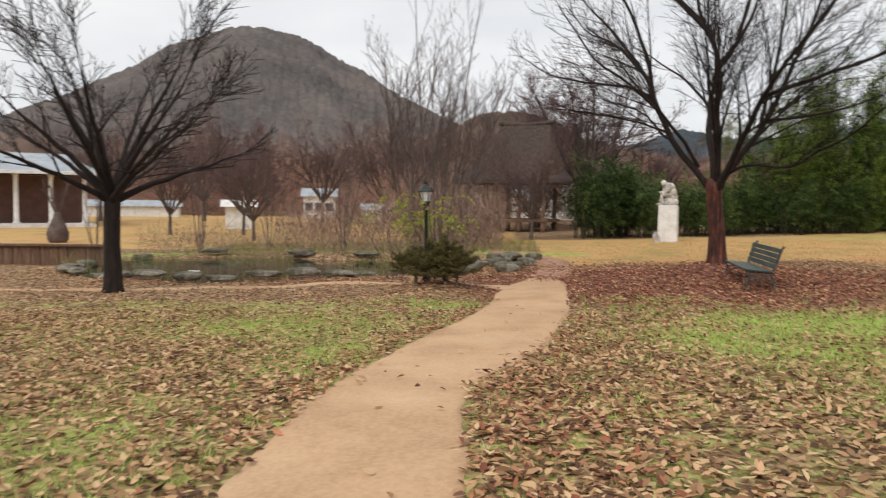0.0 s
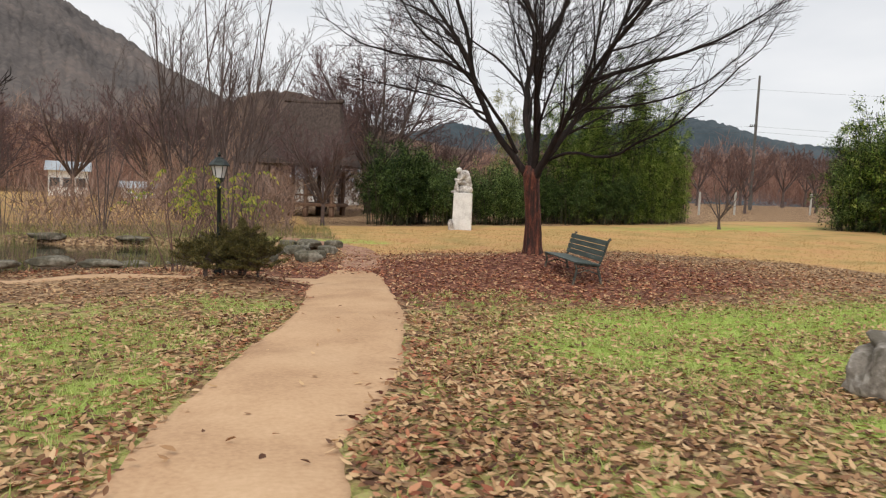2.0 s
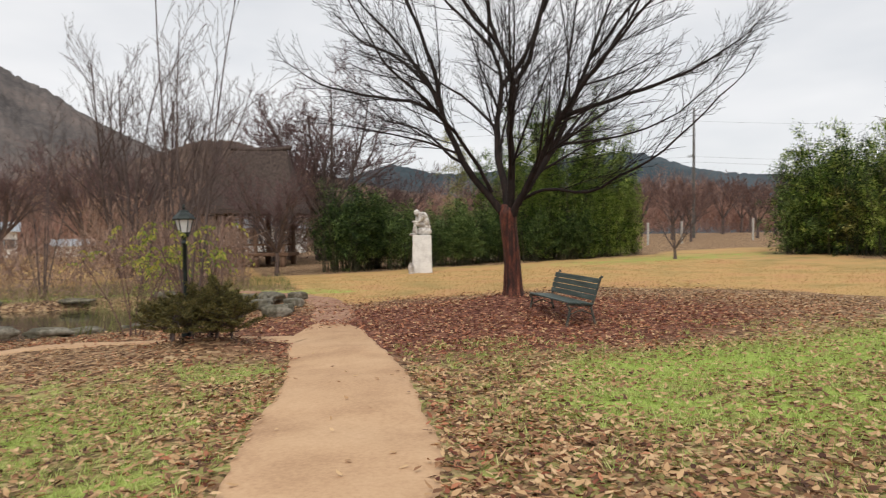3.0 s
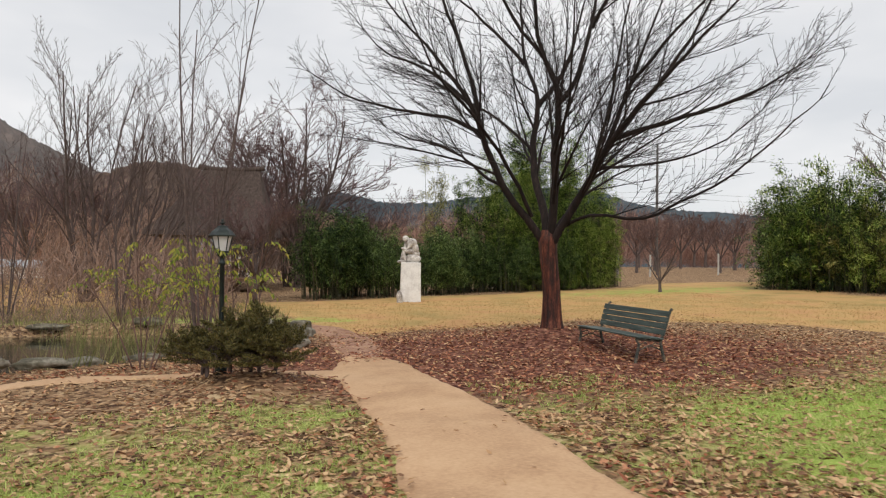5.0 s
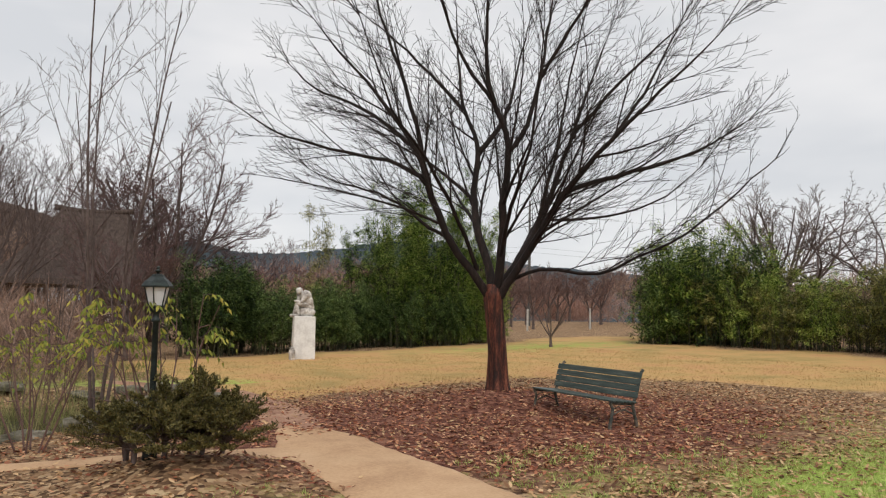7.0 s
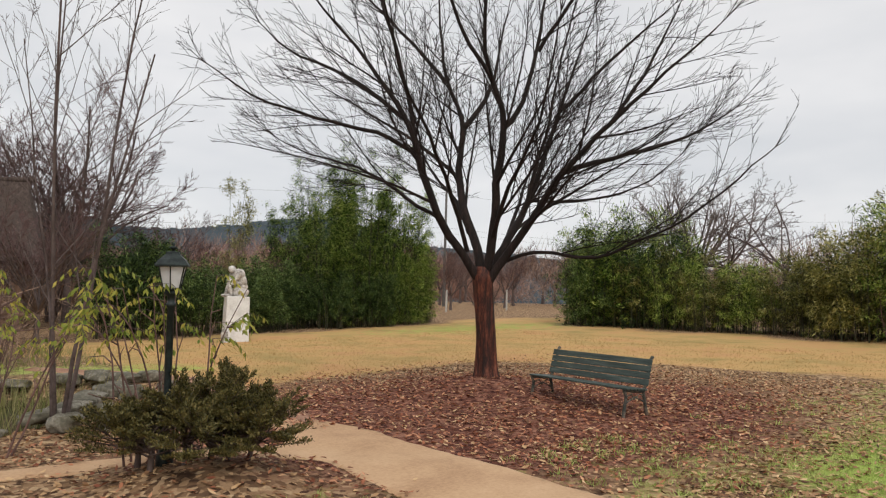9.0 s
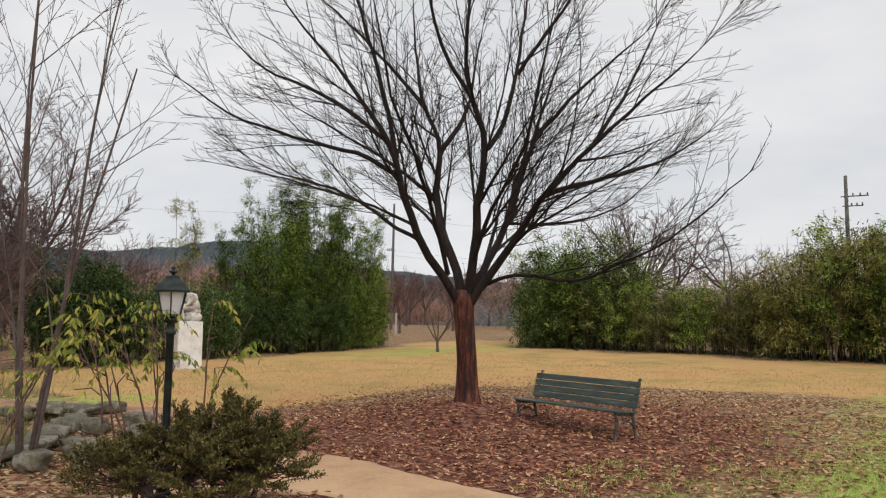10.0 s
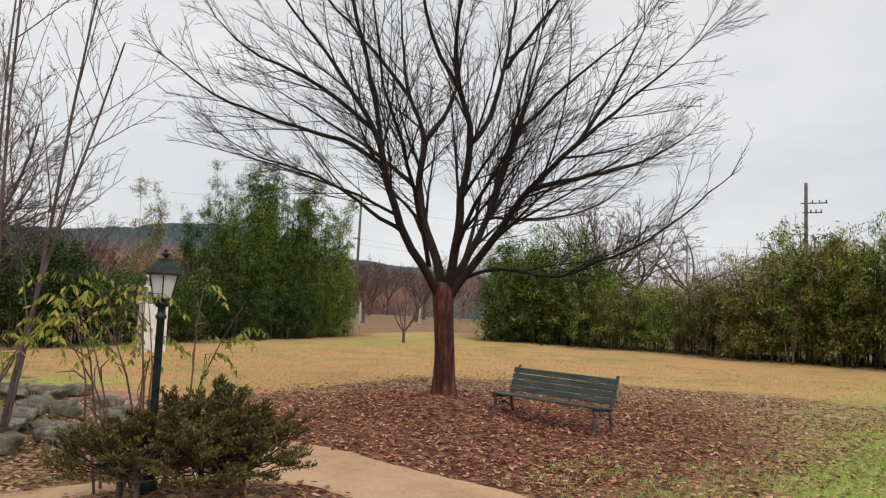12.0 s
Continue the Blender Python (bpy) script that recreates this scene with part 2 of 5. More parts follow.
PATH_LINE = [(0.35, -9.0), (0.25, -4.0), (-0.05, 0.0), (-0.18, 4.0), (-0.2, 5.4), (-0.19, 6.3), (0.0, 7.3), (0.3, 8.2), (0.53, 9.4), (0.79, 10.7), (1.01, 12.1), (1.19, 13.5), (1.28, 14.8), (1.38, 16.2), (1.56, 17.2), (1.7, 18.0)]
PATH_WIDE = [1.35, 1.32, 1.32, 1.32, 1.24, 1.22, 1.44, 1.58, 1.66, 1.58, 1.56, 1.48, 1.46, 1.36, 0.9, 0.45]
SIDE_LINE = [(0.9, 15.75), (-0.2, 16.35), (-1.4, 16.75), (-3.3, 16.85), (-5.0, 16.2), (-6.8, 15.7), (-10.5, 15.6), (-16.0, 16.5)]
SIDE_WIDE = [1.1, 0.75, 0.6, 0.6, 0.5, 0.45, 0.45, 0.45]


def resample(line, wide, n):
    p = np.array(line)
    s = np.r_[0, np.cumsum(np.linalg.norm(np.diff(p, axis=0), axis=1))]
    q = np.linspace(0, s[-1], n)
    xy = np.stack([np.interp(q, s, p[:, 0]), np.interp(q, s, p[:, 1])], 1)
    for _ in range(int(n / 18)):
        xy[1:-1] = (xy[:-2] + xy[1:-1] * 2 + xy[2:]) / 4
    return xy, np.interp(q, s, wide)


PATH_XY, PATH_W = resample(PATH_LINE, PATH_WIDE, 300)
DIRT_XY, DIRT_W = resample([(1.65, 17.3), (1.95, 18.8), (2.25, 21.0), (2.2, 23.2), (1.5, 25.4), (0.2, 27.2)], [0.5, 1.0, 1.0, 0.9, 0.8, 0.5], 90)
SIDE_XY, SIDE_W = resample(SIDE_LINE, SIDE_WIDE, 160)


def off_path(x, y):
    """Metres from the nearer path's edge, below 0 on it."""
    out = np.full(np.shape(x), 1e9)
    for xy, w in ((PATH_XY, PATH_W), (SIDE_XY, SIDE_W)):
        for k in range(0, len(xy), 3):
            out = np.minimum(out, np.hypot(x - xy[k, 0], y - xy[k, 1]) - w[k] / 2)
    return out


def green_amount(x, y):
    """Where the lawn is green."""
    a = 0.92 * np.exp(-(((x - 5.4) / 2.7) ** 2 + ((y - 10.2) / 1.75) ** 2) ** 1.2)
    b = np.exp(-(((x - 9.2) / 4.0) ** 2 + ((y - 10.4) / 1.7) ** 2) ** 1.4) * 0.85
    c = np.exp(-(((x - 3.4) / 1.3) ** 2 + ((y - 8.7) / 1.6) ** 2)) * 0.75
    d = np.exp(-(((x - 4.2) / 0.8) ** 2 + ((y - 5.7) / 0.5) ** 2)) * 0.9
    e = np.exp(-(((x + 0.4) / 1.2) ** 2 + ((y - 12.9) / 1.1) ** 2)) * 0.5
    f = np.exp(-(((x + 1.4) / 1.0) ** 2 + ((y - 7.8) / 1.9) ** 2)) * 0.62
    g = 0.6 * np.exp(-(((x + 2.6) / 2.8) ** 2 + ((y - 10.2) / 2.2) ** 2))
    h = 0.3 * np.exp(-(((x - 3.2) / 2.2) ** 2 + ((y - 12.0) / 1.4) ** 2)) + 0.68 * np.exp(-(((x - 4.6) / 2.6) ** 2 + ((y - 8.0) / 1.9) ** 2))
    k = 0.5 * np.exp(-(((x + 2.2) / 1.6) ** 2 + ((y - 4.4) / 1.6) ** 2))
    return np.maximum.reduce([a, b, c, d, e, f, g, h, k])


def grove_amount(x, y):
    """Where bamboo stands over dark litter."""
    left = smooth(34.4, 35.4, y - 0.2 * (x - 4)) * smooth(0.5, 2.0, x) * (1 - smooth(22.8, 24.0, x))
    right = smooth(26.6, 27.6, x + 0.3 * np.sin(y)) * (1 - smooth(33.5, 35.0, y))
    return np.maximum(left, right)


def dry_amount(x, y):
    """Where the lawn is straw-coloured and clear of leaves."""
    edge = np.minimum(np.hypot((x - 5.5) / 1.05, (y - 15.0) / 0.95) - 7.6, 50)
    edge = edge + 0.5 * np.sin(1.1 * x) * np.sin(0.9 * y + 1)
    right = smooth(0.0, 2.6, edge) * smooth(11.2, 13.2, y + 0.0 * x)
    far = smooth(20.8, 22.5, y - 0.12 * np.abs(x - 3)) * smooth(1.0, 3.0, x)
    back = smooth(29.0, 31.0, y)
    return np.clip(np.maximum.reduce([right * smooth(5, 8, x), far, back]), 0, 1) * (1 - grove_amount(x, y))


# ---- mesh helpers ----
def mesh_of(name, verts, faces, mat, smoothed=False):
    me = bpy.data.meshes.new(name)
    verts = np.asarray(verts, dtype=np.float32)
    me.vertices.add(len(verts))
    me.vertices.foreach_set("co", verts.ravel())
    if isinstance(faces, np.ndarray):
        n, k = faces.shape
        starts, totals, flat = np.arange(n) * k, np.full(n, k), faces.ravel()
    else:
        totals = np.array([len(f) for f in faces])
        starts, flat = np.r_[0, np.cumsum(totals)[:-1]], np.array([v for f in faces for v in f])
    me.loops.add(len(flat))
    me.loops.foreach_set("vertex_index", flat.astype(np.int32))
    me.polygons.add(len(totals))
    me.polygons.foreach_set("loop_start", starts.astype(np.int32))
    me.update(calc_edges=True)
    if smoothed:
        me.polygons.foreach_set("use_smooth", np.ones(len(totals), bool))
    if mat:
        me.materials.append(mat)
    me.validate()
    return me


def thing(name, m, label, category, group=""):
    ob = new(name)
    ob.empty_display_size = 0.2
    ob.matrix_basis = m
    return tagged(ob, label, category, group)


def part(name, data, mat, parent, label=""):
    """One mesh object under a thing; data is a bmesh or a mesh."""
    if isinstance(data, bmesh.types.BMesh):
        me = bpy.data.meshes.new(name)
        data.to_mesh(me)
        data.free()
        if mat:
            me.materials.append(mat)
    else:
        me = data
    ob = new(name, me)
    ob.parent = parent
    if label:
        ob["label"] = label
    return ob


def box(x0, y0, z0, x1, y1, z1, bevel=0.0, bm=None):
    own = bmesh.new()
    bmesh.ops.create_cube(own, size=1)
    for v in own.verts:
        v.co = Vector(((x0 + x1) / 2 + v.co.x * (x1 - x0), (y0 + y1) / 2 + v.co.y * (y1 - y0), (z0 + z1) / 2 + v.co.z * (z1 - z0)))
    if bevel:
        bmesh.ops.bevel(own, geom=own.edges[:], offset=bevel, segments=2, affect="EDGES", profile=0.5)
    return own


def lathe(profile, n=16):
    """A turned body about z from (radius, height) pairs."""
    bm = bmesh.new()
    rings = []
    for r, z in profile:
        rings.append([bm.verts.new((r * math.cos(2 * math.pi * k / n), r * math.sin(2 * math.pi * k / n), z)) for k in range(n)])
    for a, b in zip(rings, rings[1:]):
        for k in range(n):
            bm.faces.new((a[k], a[(k + 1) % n], b[(k + 1) % n], b[k]))
    bm.faces.new(rings[0][::-1])
    bm.faces.new(rings[-1])
    for f in bm.faces:
        f.smooth = len(f.verts) == 4
    return bm


class Tubes:
    """Tapered round limbs gathered into one mesh."""

    def __init__(self):
        self.v, self.f, self.n = [], [], 0

    def add(self, pts, radii, sides):
        ref = Vector((0.31, 0.17, 0.93)) if abs((pts[-1] - pts[0]).normalized().z) < 0.8 else Vector((0.94, 0.3, 0.1))
        last = None
        for k, (p, r) in enumerate(zip(pts, radii)):
            d = (pts[min(k + 1, len(pts) - 1)] - pts[max(k - 1, 0)]).normalized()
            a = d.cross(ref).normalized()
            b = d.cross(a)
            for s in range(sides):
                c, q = COS[sides][s]
                self.v.append((p.x + r * (a.x * c + b.x * q), p.y + r * (a.y * c + b.y * q), p.z + r * (a.z * c + b.z * q)))
            if last is not None:
                i, j = last, self.n
                for s in range(sides):
                    t = (s + 1) % sides
                    self.f.append((i + s, i + t, j + t, j + s))
            last = self.n
            self.n += sides

    def mesh(self, name, mat):
        return mesh_of(name, self.v, np.array(self.f), mat, True)


COS = {n: [(math.cos(2 * math.pi * s / n), math.sin(2 * math.pi * s / n)) for s in range(n)] for n in (3, 4, 5, 6, 8, 10, 12)}
RNG = random.Random(7)


def jitter(a):
    return Vector((RNG.uniform(-a, a), RNG.uniform(-a, a), RNG.uniform(-a, a)))


def limb(tubes, p, d, length, r, level, k):
    """A limb with its side shoots. k: levels, kids, angle, up, bend, ratio, twig."""
    n = 5 if level < 2 else 4 if level < k["levels"] else 3
    pts, rad, q, way = [p.copy()], [r], p.copy(), d.normalized()
    end = max(r * 0.32, k["twig"] * 0.6)
    for i in range(n):
        way = (way + jitter(k["bend"]) + Vector((0, 0, k["up"]))).normalized()
        q = q + way * (length / n)
        pts.append(q.copy())
        rad.append(r + (end - r) * (i + 1) / n)
    shoots(tubes, pts, rad, length, level, k)


def shoots(tubes, pts, rad, length, level, k):
    big = tubes[0] if rad[0] > 0.03 else tubes[1]
    big.add(pts, rad, 8 if rad[0] > 0.08 else 5 if rad[0] > 0.02 else 3)
    if level >= k["levels"]:
        return
    kids = k["kids"][level]
    seg = len(pts) - 1
    for c in range(kids):
        f = (0.25 + 0.75 * (c + RNG.uniform(0.2, 0.9)) / kids) * seg
        i = min(int(f), seg - 1)
        t = f - i
        p = pts[i].lerp(pts[i + 1], t)
        r = (rad[i] + (rad[i + 1] - rad[i]) * t)
        d = (pts[i + 1] - pts[i]).normalized()
        side = d.cross(jitter(1)).normalized()
        a = radians(k["angle"] * RNG.uniform(0.6, 1.35) * (0.8 if level > 1 else 1.0))
        w = d * math.cos(a) + side * math.sin(a)
        if w.z < 0.0:
            w.z *= -0.4
        limb(tubes, p, w, length * k["ratio"] * RNG.uniform(0.65, 1.1) * (1.12 - 0.45 * f / seg), max(r * RNG.uniform(0.42, 0.62), k["twig"]), level + 1, k)


# ---- ground ----
def ground_axis(lo, hi, step, far):
    inner = np.arange(lo, hi + step / 2, step)
    grow = step * np.cumsum(1.16 ** np.arange(1, 90))
    grow = grow[grow < far]
    return np.r_[(lo - grow)[::-1], inner, hi + grow]


def ground_material():
    m, nt, p = material("park_ground", 0.95, 0, 0.15)
    pos = nt.nodes.new("ShaderNodeNewGeometry").outputs["Position"]
    att = nt.nodes.new("ShaderNodeVertexColor")
    att.layer_name = "zones"
    sep = nt.nodes.new("ShaderNodeSeparateColor")
    nt.links.new(att.outputs[0], sep.inputs[0])
    big, mid, fine = noise_of(nt, 0.55, 4, pos), noise_of(nt, 3.0, 5, pos), noise_of(nt, 38.0, 4, pos, 0.7)
    cell = nt.nodes.new("ShaderNodeTexVoronoi")
    cell.inputs["Scale"].default_value = 15
    nt.links.new(pos, cell.inputs["Vector"])
    csep = nt.nodes.new("ShaderNodeSeparateColor")
    nt.links.new(cell.outputs["Color"], csep.inputs[0])
    litter = ramp(nt, mathn(nt, "ADD", mathn(nt, "MULTIPLY", csep.outputs[0], 0.6), mathn(nt, "MULTIPLY", mid, 0.4)),
                  [(0.22, (0.08, 0.045, 0.028)), (0.45, (0.24, 0.145, 0.08)), (0.65, (0.4, 0.26, 0.15)), (0.85, (0.56, 0.41, 0.25))])
    red = ramp(nt, mathn(nt, "ADD", mathn(nt, "MULTIPLY", csep.outputs[1], 0.55), mathn(nt, "MULTIPLY", mid, 0.45)),
               [(0.2, (0.06, 0.02, 0.016)), (0.5, (0.17, 0.068, 0.046)), (0.8, (0.34, 0.17, 0.115))])
    grass = ramp(nt, mathn(nt, "ADD", mathn(nt, "MULTIPLY", fine, 0.6), mathn(nt, "MULTIPLY", mid, 0.4)),
                 [(0.3, (0.17, 0.2, 0.045)), (0.5, (0.34, 0.45, 0.095)), (0.7, (0.5, 0.6, 0.17))])
    straw = ramp(nt, mathn(nt, "ADD", mathn(nt, "MULTIPLY", fine, 0.35), mathn(nt, "MULTIPLY", big, 0.65)),
                 [(0.3, (0.31, 0.25, 0.09)), (0.42, (0.44, 0.31, 0.125)), (0.52, (0.57, 0.365, 0.155)), (0.62, (0.56, 0.315, 0.15)), (0.74, (0.43, 0.265, 0.13))])
    def mask(ch, lo, hi, amount):
        v = mathn(nt, "ADD", sep.outputs[ch], mathn(nt, "MULTIPLY", mathn(nt, "SUBTRACT", mathn(nt, "ADD", mathn(nt, "MULTIPLY", mid, 0.6), mathn(nt, "MULTIPLY", fine, 0.4)), 0.5), amount))
        n = nt.nodes.new("ShaderNodeMapRange")
        n.inputs["From Min"].default_value, n.inputs["From Max"].default_value = lo, hi
        nt.links.new(v, n.inputs["Value"])
        return n.outputs[0]
    col = mixc(nt, mask(2, 0.35, 0.65, 0.9), litter, red)
    col = mixc(nt, mask(1, 0.35, 0.65, 0.9), col, straw)
    col = mixc(nt, mask(0, 0.25, 0.75, 1.9), col, grass)
    nt.links.new(col, p.inputs["Base Color"])
    bump(nt, mathn(nt, "ADD", fine, mathn(nt, "MULTIPLY", csep.outputs[2], 0.6)), 0.6, 0.03)
    return m


def build_ground():
    xs, ys = ground_axis(-12, 13, 0.2, 2500), ground_axis(-1, 27, 0.2, 2500)
    gx, gy = np.meshgrid(xs, ys)
    x, y = gx.ravel(), gy.ravel()
    nx, ny = len(xs), len(ys)
    i = (np.arange(ny - 1)[:, None] * nx + np.arange(nx - 1)[None, :]).ravel()
    faces = np.stack([i, i + 1, i + nx + 1, i + nx], 1)
    z = land(x, y)
    onp = off_path(x, y)
    z = z - 0.05 * (onp < -0.12)
    me = mesh_of("ground", np.stack([x, y, z], 1), faces, ground_material(), True)
    dry = dry_amount(x, y)
    far = np.hypot(x, y - 10) > 90
    dry = np.where(far, 0.35, dry)
    dry = dry * (1 - 0.85 * smooth(36.5, 41, y + 1.5 * np.sin(0.4 * x)) * (x > 12))
    red = np.exp(-(np.hypot((x - 4.9) / 6.2, (y - 16.6) / 5.0)) ** 3)
    green = np.maximum(green_amount(x, y), 0.36 * (y < 13.5) * (1 - red))
    green = np.maximum(green, 0.55 * np.exp(-(((x - 22) / 9) ** 2 + ((y - 34) / 3.0) ** 2)))
    green = np.maximum(green, 0.6 * np.exp(-((pond_d(x, y) - 1.35) / 0.22) ** 2) * (y > 25))
    col = np.stack([green, dry, red, np.ones_like(x)], 1).astype(np.float32)
    a = me.color_attributes.new("zones", "FLOAT_COLOR", "POINT")
    a.data.foreach_set("color", col.ravel())
    tagged(new("ground", me), "park ground with leaf litter, green patches and straw-coloured lawn", "ground", kind="structure")


def build_path(name, xy, wide, label, mat=None):
    stations = (-1, -0.965, -0.88, -0.6, -0.3, 0, 0.3, 0.6, 0.88, 0.965, 1)
    n, across = len(xy), len(stations)
    d = np.gradient(xy, axis=0)
    d /= np.linalg.norm(d, axis=1)[:, None]
    side = np.stack([d[:, 1], -d[:, 0]], 1)
    s = np.arange(n)
    verts = []
    for f in stations:
        wob = abs(f) ** 3 * (0.035 * np.sin(s * 0.13 + 9 * (f > 0)) + 0.018 * np.sin(s * 0.37 + 4 * (f > 0)) + 0.012 * np.sin(s * 1.1 + 2 * (f > 0)))
        p = xy + side * (wide / 2 * f)[:, None] + side * (np.sign(f) * wob)[:, None]
        z = land(p[:, 0], p[:, 1]) + 0.02 * (1 - f * f) - 0.03 * (abs(f) > 0.99) + 0.006
        verts.append(np.stack([p[:, 0], p[:, 1], z], 1))
    verts = np.stack(verts, 1).reshape(-1, 3)
    i = (np.arange(n - 1)[:, None] * across + np.arange(across - 1)[None, :]).ravel()
    me = mesh_of(name, verts, np.stack([i, i + 1, i + across + 1, i + across], 1), mat or M_PATH, True)
    tagged(new(name, me), label, "path", kind="structure")


build_ground()
build_path("footpath", PATH_XY, PATH_W, "buff trodden footpath winding through fallen leaves")
build_path("dirt_path", DIRT_XY, DIRT_W, "reddish bare soil track beyond the footpath", M_DIRT)
build_path("side_path", SIDE_XY, SIDE_W, "narrow buff side path along the pond stones")


# ---- hills and distance ----
def ridge(name, mat, dist, deep, crest, a0, a1, cols, rows, rough, label):
    """A wooded ridge round the eye; crest: bearing and rise of the skyline in degrees."""
    az = np.radians(np.linspace(a0, a1, cols))
    deg = np.degrees(az)
    h = dist * np.tan(np.radians(np.interp(deg, [c[0] for c in crest], [c[1] for c in crest])))
    wide = np.ones(max(3, int(cols * 0.02)))
    h = np.convolve(np.pad(h, len(wide), mode="edge"), wide / len(wide), "same")[len(wide):-len(wide)]
    fade = np.clip(np.minimum(deg - a0, a1 - deg) / 6, 0, 1)
    verts = []
    rs = np.random.RandomState(3)
    for k in range(rows):
        f = k / (rows - 1)
        rise = math.sin(min(f / 0.8, 1) * math.pi / 2) ** 1.3 if f < 0.8 else 1 - (f - 0.8) * 1.5
        r = dist - deep * (0.8 - f)
        z = h * fade * rise + rs.uniform(-1, 1, cols) * rough * min(1, rise * 2) + 0.008 * h * np.sin(deg * 1.3 + 5 * f)
        verts.append(np.stack([r * np.sin(az), r * np.cos(az), z - 1.5 * (k == 0)], 1))
    v = np.stack(verts, 0).reshape(-1, 3)
    i = (np.arange(rows - 1)[:, None] * cols + np.arange(cols - 1)[None, :]).ravel()
    me = mesh_of(name, v, np.stack([i, i + 1, i + cols + 1, i + cols], 1), mat)
    tagged(new(name, me), label, "hill", kind="structure")


ridge("backdrop_mountain", M_HILL, 520, 330, [(-85, 5), (-50, 3.5), (-37, 5.2), (-30, 8.4), (-26, 10.8), (-22, 12.4), (-18.5, 12.8), (-15, 11.7), (-11, 9.7), (-7, 7.5), (-2, 5.5), (6, 4.0), (16, 3)], -85, 16, 560, 60, 1.6, "grey-brown mountain of bare winter forest")
ridge("backdrop_near_hill", M_HILL_NEAR, 240, 120, [(-30, 3), (-10, 4.6), (-4.5, 6.3), (-1.5, 7.4), (1.0, 7.6), (3.5, 6.8), (6.5, 5.4), (12, 4.2), (26, 2.5)], -30, 26, 320, 36, 0.9, "low brown wooded hill behind the pavilion")
ridge("backdrop_far_hill", M_HILL_BLUE, 640, 260, [(2, 3.5), (9, 4.6), (13.5, 5.9), (17, 5.0), (22, 5.3), (26, 6.0), (30.5, 6.6), (33.5, 6.3), (37, 5.0), (42, 4.5), (55, 3.5), (80, 2.5), (110, 2.2)], 2, 110, 420, 40, 1.8, "far wooded hill under the clouds, haze blue-grey put into its colour")
ridge("backdrop_behind", M_HILL, 600, 300, [(110, 2.5), (150, 5), (190, 4), (220, 5), (275, 4)], 110, 275, 160, 20, 2.0, "bare forest hills behind the park")


# ---- the great tree ----
U, W = Vector((0.69, -0.725, 0)), Vector((0.725, 0.69, 0))


def spread(p):
    return U * p[0] + W * p[1] + Vector((0, 0, p[2]))


def curve_through(pts, n):
    out = []
    q = [pts[0]] + pts + [pts[-1]]
    for i in range(1, len(q) - 2):
        a, b, c, d = q[i - 1:i + 3]
        for s in range(n):
            t = s / n
            out.append(0.5 * (2 * b + (c - a) * t + (2 * a - 5 * b + 4 * c - d) * t * t + (3 * b - a - 3 * c + d) * t ** 3))
    return out + [pts[-1]]


